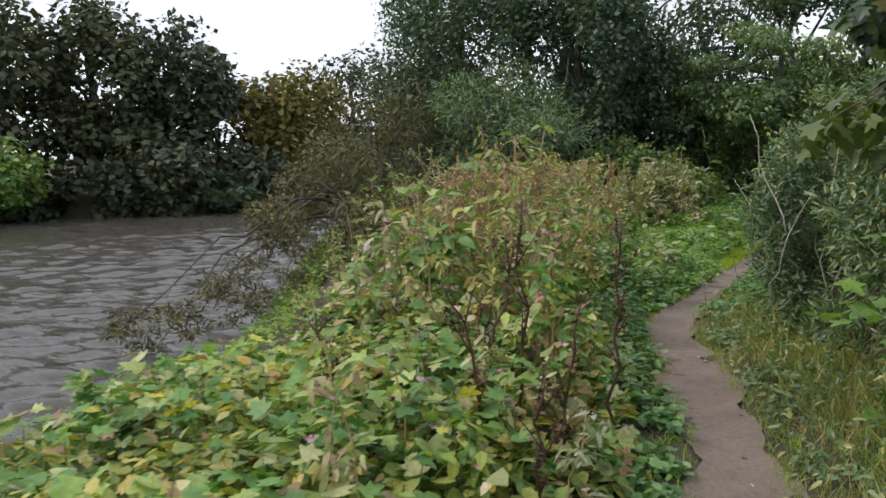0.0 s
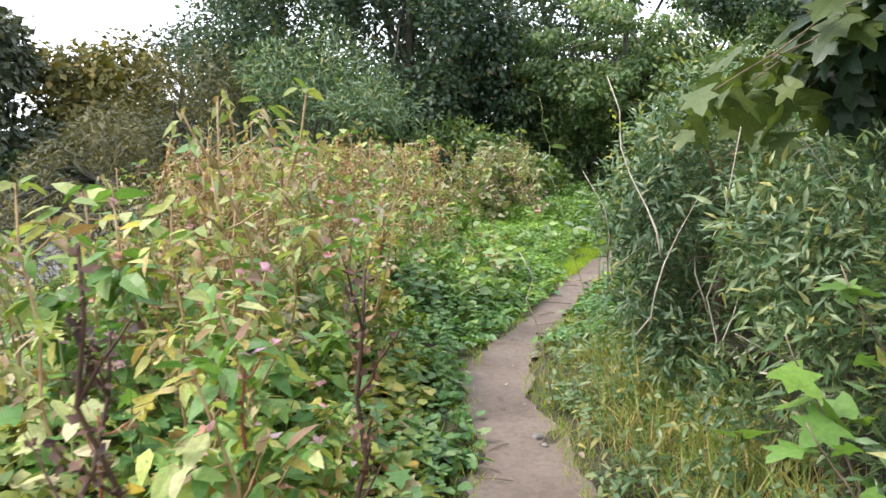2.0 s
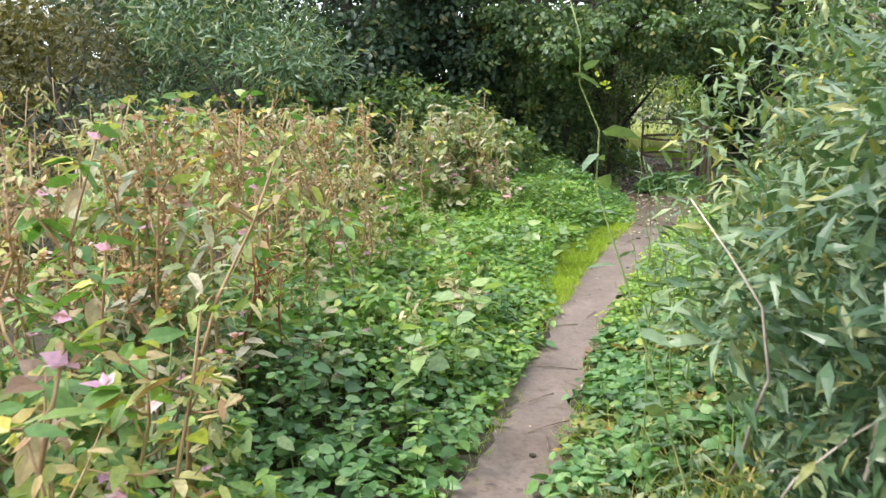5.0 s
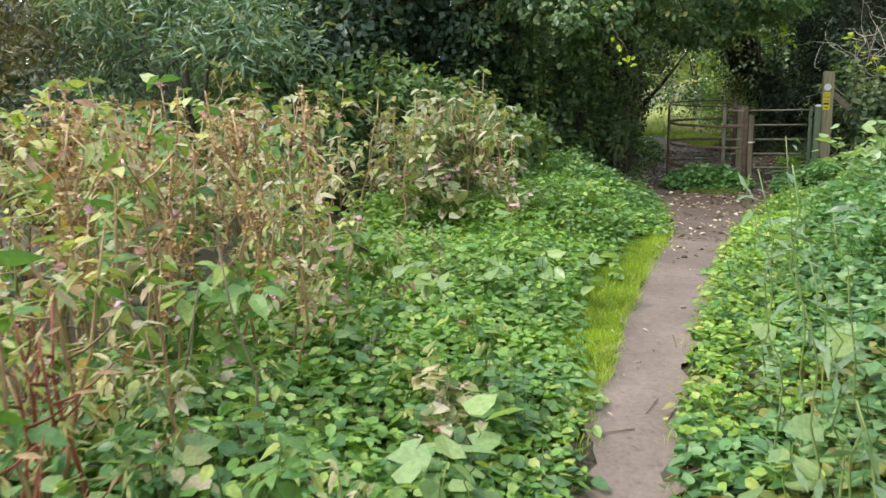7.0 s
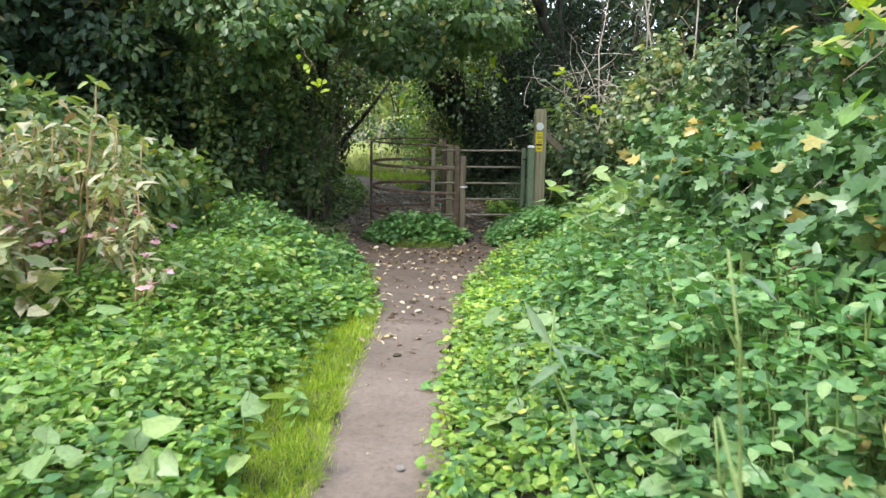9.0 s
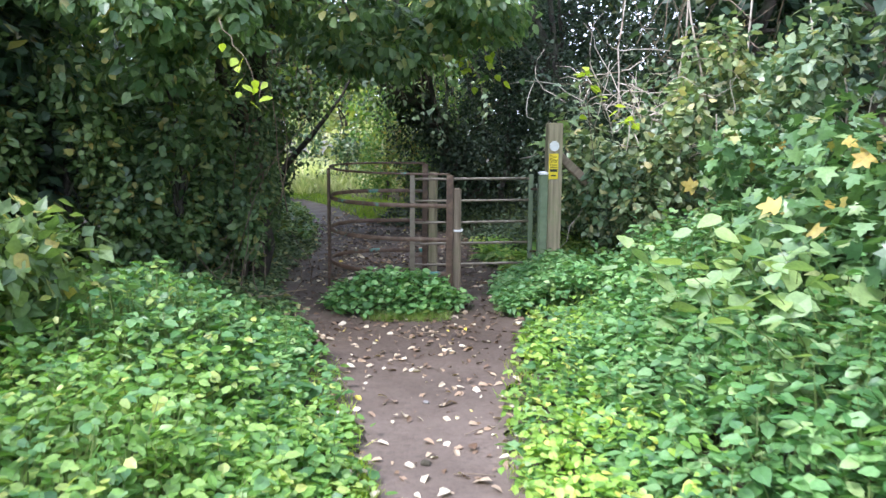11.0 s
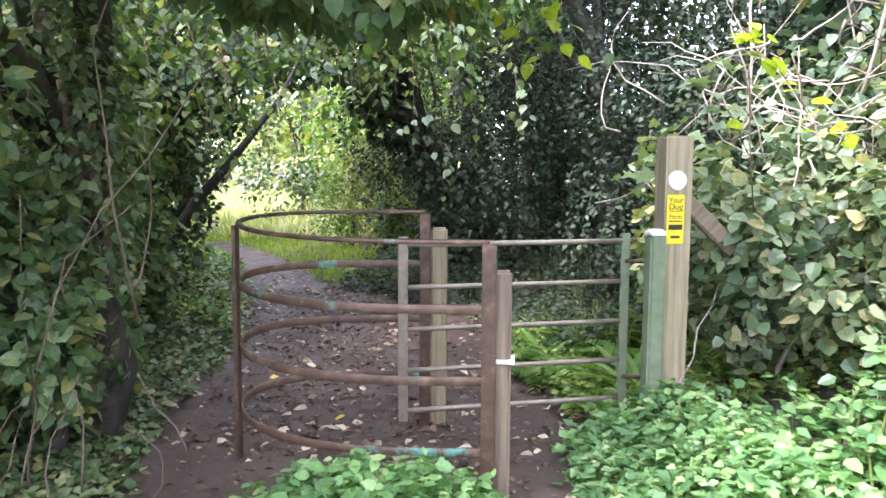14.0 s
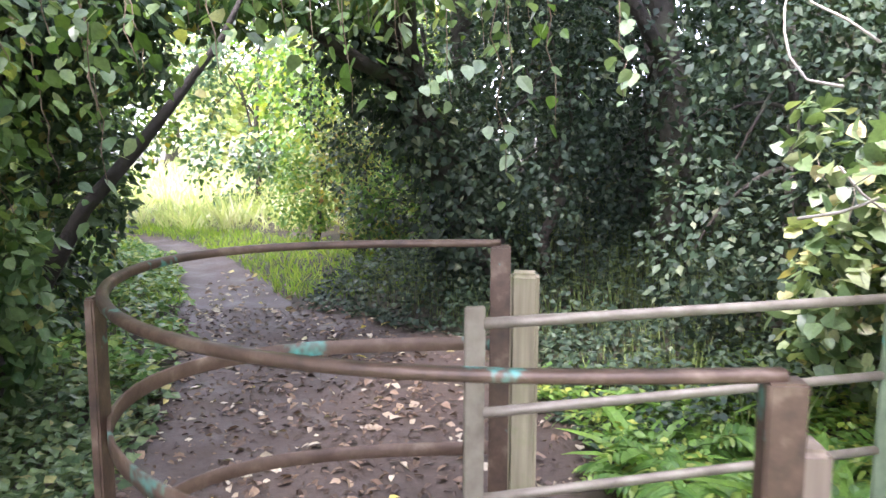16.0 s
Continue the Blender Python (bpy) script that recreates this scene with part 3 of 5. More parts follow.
part("post_shaft", box_mesh("post_shaft", (0.085, 0.085, 1.14), M_GREENPAINT, 0.012, 3), hinge_post)
pc = part("cap", box_mesh("cap", (0.105, 0.105, 0.03), M_WHITE, 0.012, 3, 0.7), hinge_post, "pale grey domed cap")
pc.matrix_basis = pose(0, 0, 1.14)

way = thing("waymark_post", (-2.01, 18.84, -0.05, 0, 0, 6), "tall weathered square timber waymark post beside the gate", "post")
part("post_shaft", box_mesh("post_shaft", (0.145, 0.14, 1.64), M_POSTWOOD, 0.01, 3), way)
brace = part("brace", tri_mesh("brace", *flat_bar([(0.06 + 0.1 * k, 0.03) for k in range(5)], 0.09, 0.06, 0), M_OLDWOOD), way, "sloping timber brace")
brace.matrix_basis = pose(0.02, 0, 1.36, 0, 42, 0)

disc_bm = bmesh.new()
bmesh.ops.create_cone(disc_bm, cap_ends=True, segments=28, radius1=0.05, radius2=0.047, depth=0.008)
disc_me = bpy.data.meshes.new("disc")
disc_bm.to_mesh(disc_me)
disc_bm.free()
disc_me.materials.append(M_WHITE)
disc = new("waymark_disc", disc_me)
disc.matrix_basis = pose(-2.045, 18.84, 0, 0, 0, 6) @ pose(0.02, -0.08, 1.365, 90, 0, 0)
tagged(disc, "round white plastic waymark disc on the timber post", "waymark")


def text_mesh(body, size, mat):
    cu = bpy.data.curves.new("lettering", "FONT")
    cu.body, cu.size, cu.align_x, cu.extrude = body, size, "CENTER", 0.0006
    tmp = bpy.data.objects.new("lettering", cu)
    scene.collection.objects.link(tmp)
    me = bpy.data.meshes.new_from_object(tmp.evaluated_get(bpy.context.evaluated_depsgraph_get()))
    bpy.data.objects.remove(tmp)
    me.materials.clear()
    me.materials.append(mat)
    return me


sign = thing("dog_notice", (-2.045, 18.84, 0, 0, 0, 6), "narrow yellow notice with black lettering on the timber post", "sign")
sign.matrix_basis = pose(-2.045, 18.84, 0, 0, 0, 6) @ pose(0.015, -0.078, 1.168)
plate = part("plate", box_mesh("plate", (0.094, 0.005, 0.25), M_YELLOW, 0.002), sign)
plate.matrix_basis = pose(0, 0, -0.125)
for body, size, z in (("Your", 0.038, 0.085), ("Dog", 0.044, 0.05), ("Farm", 0.034, 0.003)):
    tx = part("lettering", text_mesh(body, size, M_BLACK), sign, "black lettering")
    tx.matrix_basis = pose(0, -0.0035, z, 90, 0, 0)
for z, w, h in ((0.04, 0.07, 0.004), (-0.012, 0.07, 0.006), (-0.052, 0.076, 0.026), (-0.095, 0.05, 0.012)):
    br = part("print_bar", box_mesh("print_bar", (w, 0.002, h), M_BLACK, 0.0005, 1), sign)
    br.matrix_basis = pose(0, -0.0035, z)


# ---- plants ----
UP = np.array([0.0, 0, 1])


def rand_dirs(rng, n, lift=0.0, spread=1.0):
    a = rng.uniform(0, 2 * np.pi, n)
    return unit(np.stack([np.cos(a), np.sin(a), lift + rng.normal(0, 0.3 * spread, n)], 1))


def tilted_up(rng, n, spread=0.5):
    return unit(np.stack([rng.normal(0, spread, n), rng.normal(0, spread, n), np.ones(n)], 1))


def low_cover(name, xy, height, per, shape, size, mat, label, category, seed, stem_mat=M_GREENSTEM):
    """A bed of stalks, each with tiers of leaves; the leaves lie open to the sky."""
    rng = np.random.default_rng(seed)
    xy = np.asarray(xy)
    h = np.asarray(height)
    base = np.column_stack([xy, ground_z(xy[:, 0], xy[:, 1])])
    lean = rng.normal(0, 0.16, (len(xy), 2))
    n = len(xy) * per
    who = np.repeat(np.arange(len(xy)), per)
    u = 1 - np.abs(rng.normal(0, 0.36, n))
    u = np.clip(u, 0.08, 1.05)
    P = base[who].copy()
    P[:, :2] += lean[who] * (u * h[who])[:, None] + rng.normal(0, 0.035, (n, 2))
    P[:, 2] += u * h[who]
    D = rand_dirs(rng, n, -0.1)
    S = size * rng.uniform(0.55, 1.3, n) * (1.15 - 0.35 * u)
    lv = leaves(shape, P, D, tilted_up(rng, n, 0.45), S)
    root = thing(name, (0, 0, 0), label, category, kind="stuff")
    part("leaves", tri_mesh("leaves", *lv, mat), root)
    tops = base.copy()
    tops[:, :2] += lean * h[:, None]
    tops[:, 2] += h
    d = tops - base
    st = leaves(STALK, base, d, rand_dirs(rng, len(xy)), np.linalg.norm(d, axis=1))
    part("stalks", tri_mesh("stalks", *st, stem_mat), root)
    return root


def sample(rng, n, x0, x1, y0, y1, keep):
    x, y = rng.uniform(x0, x1, n), rng.uniform(y0, y1, n)
    k = rng.uniform(0, 1, n) < keep(x, y)
    return np.stack([x[k], y[k]], 1)


def wave(x, y, s=1.0, o=0.0):
    return 0.5 + 0.25 * (np.sin(s * (1.9 * x + 0.7 * y) + o) + np.sin(s * (-0.8 * x + 2.3 * y) + 2 * o + 1))


rng = np.random.default_rng(11)


# left: low nettles and ground elder that rise away from the path
def left_u(x, y):
    return left_edge(y) - x


def left_keep(x, y):
    u = left_u(x, y)
    reach = np.interp(y, [-3, 4, 8, 10, 14, 17, 17.6], [3.4, 2.6, 1.9, 2.6, 2.8, 1.6, 0.5])
    bare = 0.03 + 0.3 * smooth(9.3, 10.3, y) * (1 - smooth(13.0, 14.0, y)) * (0.5 + wave(x, y, 1.5))
    return (u > bare) * (u < reach) * np.where(u < 0.25, 0.7, 1.0)


def left_height(x, y):
    u = left_u(x, y)
    rise = np.interp(y, [-3, 7, 8.5, 12, 14.2, 15.8, 17], [0.42, 0.42, 0.26, 0.28, 0.42, 0.5, 0.3])
    return 0.06 + rise * smooth(0.0, 1.1, u) * (0.7 + 0.6 * wave(x, y, 1.3))


q = sample(rng, 20000, -8, 0.2, -2.5, 17.6, lambda x, y: left_keep(x, y) * (x > np.interp(y, BANK_Y, BANK_X) - 0.1) * (1 - 0.75 * smooth(7.4, 8.8, y) * (1 - smooth(14.0, 15.2, y))))
hq = left_height(q[:, 0], q[:, 1]) * rng.uniform(0.7, 1.15, len(q))
yellow = (q[:, 1] + 1.5 * wave(q[:, 0], q[:, 1], 2.0) < 6.4) & (left_u(q[:, 0], q[:, 1]) > 0.3)
low_cover("nettle_bed", q[~yellow], hq[~yellow], 9, BROAD, 0.082, M_NETTLE, "low green nettles and ground elder beside the path", "nettles", 21)
lobed = wave(q[:, 0], q[:, 1], 2.6, 4) > 0.5
low_cover("yellowing_herbs", q[yellow & ~lobed], hq[yellow & ~lobed], 9, BROAD, 0.095, M_MIXED, "yellow-green herbs fading beside the river path", "plants", 20)
low_cover("lobed_herbs", q[yellow & lobed], hq[yellow & lobed] * 1.1, 7, LOBED, 0.11, M_BALSAM, "lobed yellow-green herbs beside the river path", "plants", 27)
q = sample(rng, 13000, -6.6, -2.6, 6.2, 17.4, lambda x, y: left_keep(x, y) * smooth(6.6, 8.8, y) * (1 - 0.85 * smooth(14.2, 15.4, y)))
hq = left_height(q[:, 0], q[:, 1]) * rng.uniform(0.75, 1.2, len(q))
low_cover("ground_elder_bed", q, hq, 10, BROAD, 0.068, M_ELDERLEAF, "low fresh green ground elder carpeting the path side", "plants", 25)


# right: nettles climbing the bank
def right_u(x, y):
    return x - right_edge(y)


def right_keep(x, y):
    u = right_u(x, y)
    reach = np.interp(y, [-3, 6.5, 8, 17, 18.4], [0.0, 0.0, 2.6, 3.0, 0.6])
    return (u > 0.03) * (u < reach) * 1.0


def right_height(x, y):
    u = right_u(x, y)
    return 0.07 + 0.55 * smooth(0.1, 1.6, u) * (0.7 + 0.6 * wave(x, y, 1.2, 2))


q = sample(rng, 7000, -3.1, 0.4, 6.5, 18.5, lambda x, y: right_keep(x, y) * smooth(0.9, 0.2, right_u(x, y)) * smooth(8.2, 10.2, y) * (1 - 0.5 * smooth(14.0, 15.5, y)))
low_cover("ground_elder_bed", q, (0.05 + right_height(q[:, 0], q[:, 1])) * rng.uniform(0.75, 1.2, len(q)), 10, BROAD, 0.06, M_ELDERLEAF, "low fresh green ground elder along the bank foot", "plants", 26)
q = sample(rng, 12500, -3.1, 1.0, 6.5, 18.5, lambda x, y: right_keep(x, y) * (1 - 0.8 * smooth(0.7, 0.25, right_u(x, y)) * smooth(8.2, 10.2, y)) * (1 - 0.55 * smooth(1.2, 2.0, right_u(x, y))))
hq = right_height(q[:, 0], q[:, 1]) * rng.uniform(0.7, 1.15, len(q))
yellow = (q[:, 1] < 10.2) & (wave(q[:, 0], q[:, 1], 2.4, 3) > 0.5)
low_cover("nettle_bed", q[~yellow], hq[~yellow], 9, BROAD, 0.085, M_NETTLE, "green nettles covering the bank beside the path", "nettles", 22)
low_cover("yellowing_herbs", q[yellow], hq[yellow] * 0.8, 9, BROAD, 0.075, M_MIXED, "yellow and brown fading herbs on the bank", "plants", 24)

# clump in front of the gate
ang, rad = rng.uniform(0, 2 * np.pi, 420), np.sqrt(rng.uniform(0, 1, 420))
q = np.stack([-3.54 + 0.6 * rad * np.cos(ang), 17.64 + 0.34 * rad * np.sin(ang)], 1)
low_cover("ground_elder_clump", q, 0.1 + 0.26 * (1 - rad ** 2) + rng.uniform(0, 0.05, 420), 9, BROAD, 0.075, M_NETTLE,
          "clump of green ground elder in the path before the gate", "plant", 23)


# verges of grass
def grass_bed(name, xy, length, mat, label, seed, per=4, wide=1.0):
    rng = np.random.default_rng(seed)
    n = len(xy) * per
    who = np.repeat(np.arange(len(xy)), per)
    P = np.column_stack([xy, ground_z(xy[:, 0], xy[:, 1])])[who]
    P[:, :2] += rng.normal(0, 0.02, (n, 2))
    D = unit(np.stack([rng.normal(0, 0.45, n), rng.normal(0, 0.45, n), np.ones(n)], 1))
    tv, tf = BLADE
    root = new(name, tri_mesh(name, *leaves((tv * [wide, 1, 1], tf), P, D, rand_dirs(rng, n), length[who] * rng.uniform(0.5, 1.2, n)), mat))
    return tagged(root, label, "grass", kind="stuff")


q = sample(rng, 16000, -3.2, 0.9, -2.5, 7.2, lambda x, y: (right_u(x, y) > -0.02) * (right_u(x, y) < 1.1) * 1.0)
grass_bed("dry_grass", q, 0.08 + 0.2 * smooth(0, 0.8, right_u(q[:, 0], q[:, 1])) * rng.uniform(0.5, 1.2, len(q)), M_DRYGRASS, "tawny and green long grass on the path edge", 31, 4, 0.9)
q = sample(rng, 14000, -4.2, -0.5, 2, 16, lambda x, y: ((left_u(x, y) > -0.03) & (left_u(x, y) < 0.22 + 0.3 * smooth(9.0, 10.3, y) * (1 - smooth(13.2, 14.2, y))) | (right_u(x, y) > -0.03) & (right_u(x, y) < 0.16)) * 1.0)
grass_bed("verge_grass", q, 0.035 + 0.055 * rng.uniform(0, 1, len(q)), M_LAWN, "short bright green grass fringing the path", 32, 4, 1.6)
q = sample(rng, 15000, -4.2, -3.3, 9.0, 14.3, lambda x, y: (left_u(x, y) > -0.03) * (left_u(x, y) < 0.1 + 0.42 * smooth(9.0, 10.3, y) * (1 - smooth(13.2, 14.2, y))))
grass_bed("verge_grass", q, 0.03 + 0.04 * rng.uniform(0, 1, len(q)), M_LAWN, "short bright lime-green grass fringing the path", 36, 4, 1.8)
q = sample(rng, 700, -3.75, -3.1, 17.2, 17.5, lambda x, y: 1.0 + 0 * x)
grass_bed("grass_tuft", q, 0.1 + 0 * q[:, 0], M_GRASS, "small bright tuft of grass before the gate", 33, 4, 1.2)
q = sample(rng, 16000, -9.5, -2.5, 21.5, 34, lambda x, y: (((right_u(x, y) > 0) & (right_u(x, y) < 1.6) & (y > 24.3)) | ((left_u(x, y) > 0) & (left_u(x, y) < 2.2) & (y > 24))) * 1.0)
grass_bed("meadow_grass", q, 0.07 + 0.09 * rng.uniform(0, 1, len(q)), M_LAWN, "bright grass edging the path beyond the gate", 34, 3, 2.2)
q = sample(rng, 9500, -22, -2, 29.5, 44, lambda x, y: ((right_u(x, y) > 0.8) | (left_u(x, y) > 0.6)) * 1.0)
grass_bed("tall_meadow", q, 0.3 + 0.35 * wave(q[:, 0], q[:, 1], 0.6), M_GLAREPALE, "pale tall meadow grass in the open beyond the trees, glare in its colour", 35, 4, 1.5)


# tall balsam going over, several kinds, each plant a thing
def balsam(name, seed, height, leaf_mat, stem_mat, count, flowers, label, leaf=LONG, size=0.105):
    rng = np.random.default_rng(seed)
    root = thing(name, (0, 0, -60), label, "plant", "fading riverside balsam plants")
    top = np.array([rng.normal(0, 0.08), rng.normal(0, 0.08), height])
    main = curve_points((0, 0, -0.05), top, (rng.normal(0, 0.04), rng.normal(0, 0.04), 0), 7, rng)
    tubes = [tube(main, np.linspace(0.011, 0.004, 7), 5)]
    spots = []
    for k in range(7):
        u = rng.uniform(0.3, 0.92)
        i = u * 6
        a = main[int(i)] * (1 - i % 1) + main[int(i) + 1] * (i % 1)
        way_out = rand_dirs(rng, 1, 0.75)[0]
        tip = a + way_out * rng.uniform(0.15, 0.34) * (1.25 - 0.6 * u)
        tubes.append(tube(curve_points(a, tip, (0, 0, -0.02), 4), np.linspace(0.005, 0.002, 4), 4))
        spots += [a + (tip - a) * s for s in (0.45, 0.75, 1.0)]
    spots += [main[k] for k in range(2, 7)]
    spots = np.array(spots)
    P = spots[rng.integers(0, len(spots), count)] + rng.normal(0, 0.02, (count, 3))
    D = rand_dirs(rng, count, -0.25, 1.4)
    lv = leaves(leaf, P, D, tilted_up(rng, count, 0.4), size * rng.uniform(0.5, 1.25, count))
    stalk = part("stem", tri_mesh("stem", *join(*tubes), stem_mat, True), root)
    part("foliage", tri_mesh("foliage", *lv, leaf_mat), root)
    if flowers:
        P = spots[rng.integers(0, len(spots), flowers)] + rng.normal(0, 0.03, (flowers, 3))
        for p in P:
            petals = leaves(HEART, np.repeat(p[None], 4, 0), rand_dirs(rng, 4, 0.3), tilted_up(rng, 4, 0.9), 0.05 * rng.uniform(0.7, 1.2, 4))
            part("flower", tri_mesh("flower", *petals, M_PINK), stalk, "pale pink flower")
    return root


KINDS = [
    balsam("balsam_plant", 1, 1.25, M_BALSAM, M_STEM, 80, 3, "tall balsam plant turning yellow with brown stalks", SPEAR, 0.115),
    balsam("balsam_plant", 2, 1.1, M_BALSAM, M_STEM, 85, 5, "yellow-green balsam plant with pale pink flowers", SPEAR, 0.12),
    balsam("balsam_plant", 3, 1.35, M_STRAW, M_STEM, 85, 0, "dried straw-coloured balsam plant"),
    balsam("balsam_plant", 4, 0.9, M_BRIGHT, M_GREENSTEM, 90, 4, "leafy green balsam plant with pink flowers", SPEAR, 0.125),
    balsam("balsam_plant", 5, 1.15, M_PALE, M_STEM, 120, 4, "pale yellow-green leafy balsam plant"),
    balsam("balsam_plant", 6, 1.5, M_STRAW, M_STEM, 70, 0, "tall bare balsam stalk with a few dry brown leaves", LONG, 0.07),
    balsam("balsam_plant", 8, 0.95, M_PALE, M_GREENSTEM, 70, 2, "broad-leaved pale green balsam plant", ROUND, 0.13),
    balsam("dock_plant", 7, 0.95, M_STRAW, M_REDSTEM, 90, 0, "rust-red dock seed stalk", LANCE, 0.06),
]


def plant_at(k, x, y, scale, rng):
    m = pose(x, y, float(ground_z(x, y)), rng.normal(0, 5), rng.normal(0, 5), rng.uniform(0, 360)) @ Matrix.Diagonal((scale, scale, scale * rng.uniform(0.9, 1.1), 1))
    return copy_thing(KINDS[k], m)


def stand(n, keep, weights, scale, box, seed, apart=0.16):
    """Plants strewn over a stretch, none closer than a little apart."""
    rng = np.random.default_rng(seed)
    done, tries = [], 0
    while len(done) < n and tries < n * 60:
        tries += 1
        x, y = rng.uniform(box[0], box[1]), rng.uniform(box[2], box[3])
        if not keep(x, y) or any((x - a) ** 2 + (y - b) ** 2 < apart ** 2 for a, b in done):
            continue
        done.append((x, y))
        plant_at(int(rng.choice(len(weights), p=np.array(weights) / sum(weights))), x, y, scale(x, y) * rng.uniform(0.82, 1.15), rng)


def on_left(lo, hi):
    return lambda x, y: lo(y) < left_u(x, y) < hi(y) and x > np.interp(y, BANK_Y, BANK_X) + 0.2 and x > -0.95 * (y + 1.3)


def ridge(x, y):
    """The stand is tallest along a ridge beside the path and sinks towards the river."""
    u = left_u(x, y)
    low = np.interp(u, [0.6, 1.1, 1.6, 2.2, 3.0, 4.0, 5.5], [0.6, 0.9, 1.12, 0.84, 0.62, 0.46, 0.38])
    far = 0.62 + 0.42 * smooth(0.6, 2.4, u)
    k = smooth(6.5, 8.5, y)
    return float(low * (1 - k) + far * k)


# first stretch: fading balsam between path and river
stand(145, on_left(lambda y: 0.75 + 0.35 * float(smooth(6.5, 9.5, y)), lambda y: 5.5), (5, 4, 3.4, 2, 3, 4, 3.4, 0.8), ridge, (-9, -1, 3.0, 10.6), 51, 0.2)
# near foreground: greener
stand(44, on_left(lambda y: 0.45, lambda y: 4.0), (1.4, 2, 0.4, 5, 0.5, 0.2, 5, 0.2), lambda x, y: 0.62, (-6, 0, 0.2, 4.2), 52, 0.2)
stand(40, on_left(lambda y: 0.35, lambda y: 1.7), (0.6, 1.5, 0.2, 5, 0.4, 0.1, 5, 0.3), lambda x, y: 0.55, (-6, -2, 4.6, 9.0), 54, 0.2)
# stand at the bend, pale
stand(66, on_left(lambda y: 2.4 - 1.1 * float(smooth(11.6, 12.8, y)) + 0.6 * float(smooth(13.2, 14.0, y)), lambda y: 5.2), (2, 1, 2.2, 0.5, 6, 1, 1, 0.2), lambda x, y: 0.92 + 0.2 * float(smooth(1.2, 3.0, left_u(x, y))), (-9, -4, 10.2, 14.2), 53, 0.2)
for x, y, s in ((-4.15, 6.6, 0.95), (-3.95, 6.75, 0.8), (-4.3, 6.9, 1.0), (-5.6, 10.6, 0.9), (-5.7, 10.4, 0.8)):
    plant_at(7, x, y, s, rng)
for k in range(22):
    y = rng.uniform(2.4, 5.4)
    plant_at((0, 5, 7, 2, 1)[k % 5], float(left_edge(y)) - rng.uniform(0.45, 1.7), y, rng.uniform(0.72, 0.98), rng)
for k in range(16):
    plant_at(4, -5.0 - 1.3 * rng.uniform(), 12.7 + 1.3 * rng.uniform(), rng.uniform(0.95, 1.2), rng)
for k in range(26):
    y = rng.uniform(4.5, 9.5)
    plant_at(7 if k % 2 == 0 else 5, float(left_edge(y)) - rng.uniform(1.0 + 0.15 * max(0, y - 6), 3.0), y, rng.uniform(0.75, 1.1), rng)
for proto in KINDS:
    for o in list(proto.children_recursive) + [proto]:
        bpy.data.objects.remove(o)


# ---- shrubs and trees ----
def crown_leaves(rng, clumps, count, shape, size, hang=0.2, shell=0.55):
    """Leaves round the outsides of many uneven clumps: (x, y, z, rx, ry, rz)."""
    C = np.asarray(clumps, float)
    w = (C[:, 3] * C[:, 4] + C[:, 4] * C[:, 5] + C[:, 3] * C[:, 5])
    who = rng.choice(len(C), count, p=w / w.sum())
    d = unit(rng.normal(0, 1, (count, 3)))
    r = shell + (1 - shell) * rng.uniform(0, 1, count) ** 0.6
    r *= 1 + 0.18 * np.sin(5 * d[:, 0] + who) * np.sin(4 * d[:, 2] + 2 * who) + rng.normal(0, 0.05, count)
    P = C[who, :3] + d * C[who, 3:] * r[:, None]
    D = unit(d * [0.7, 0.7, 0.3] + rng.normal(0, 0.55, (count, 3)) - [0, 0, hang])
    N = unit(d + [0, 0, 0.8] + rng.normal(0, 0.45, (count, 3)))
    return leaves(shape, P, D, N, size * rng.uniform(0.6, 1.3, count))


def clump_cloud(rng, centre, radii, n, small=(0.25, 0.5)):
    """Clumps strewn over an uneven ellipsoid."""
    out = []
    for _ in range(n):
        d = unit(rng.normal(0, 1, 3)) * rng.uniform(0.35, 1.0) ** 0.5
        s = rng.uniform(*small)
        c = np.array(centre) + d * np.array(radii) * 0.85
        out.append((*c, *(np.array(radii) * s * rng.uniform(0.7, 1.2, 3))))
    return out


def tree(name, base, trunk_to, trunk_r, clumps, count, shape, size, leaf_mat, label, category="tree", seed=0, limbs=6, bark=None, hang=0.2, bend=(0.1, 0.1, 0), shell=0.55, group=""):
    rng = np.random.default_rng(seed)
    bz = float(ground_z(base[0], base[1]))
    root = thing(name, (base[0], base[1], bz), label, category, group)
    off = np.array([base[0], base[1], bz])
    main = curve_points((0, 0, -0.15), np.array(trunk_to) - off, bend, 9, rng)
    rr = np.linspace(trunk_r, trunk_r * 0.35, 9)
    rr[0] *= 1.25
    part("trunk", tri_mesh("trunk", *tube(main, rr, 9), bark or M_BARK, True), root)
    C = np.asarray(clumps, float).copy()
    C[:, :3] -= off
    order = rng.permutation(len(C))[:limbs]
    for k in order:
        i = rng.integers(3, 8)
        lp = curve_points(main[i], C[k, :3], (0, 0, 0.12 * np.linalg.norm(C[k, :3] - main[i])), 7, rng)
        part("limb", tri_mesh("limb", *tube(lp, np.linspace(rr[i] * 0.55, trunk_r * 0.07, 7), 6), bark or M_BARK, True), root)
    part("crown", tri_mesh("crown", *crown_leaves(rng, C, count, shape, size, hang, shell), leaf_mat), root)
    return root


rng = np.random.default_rng(77)
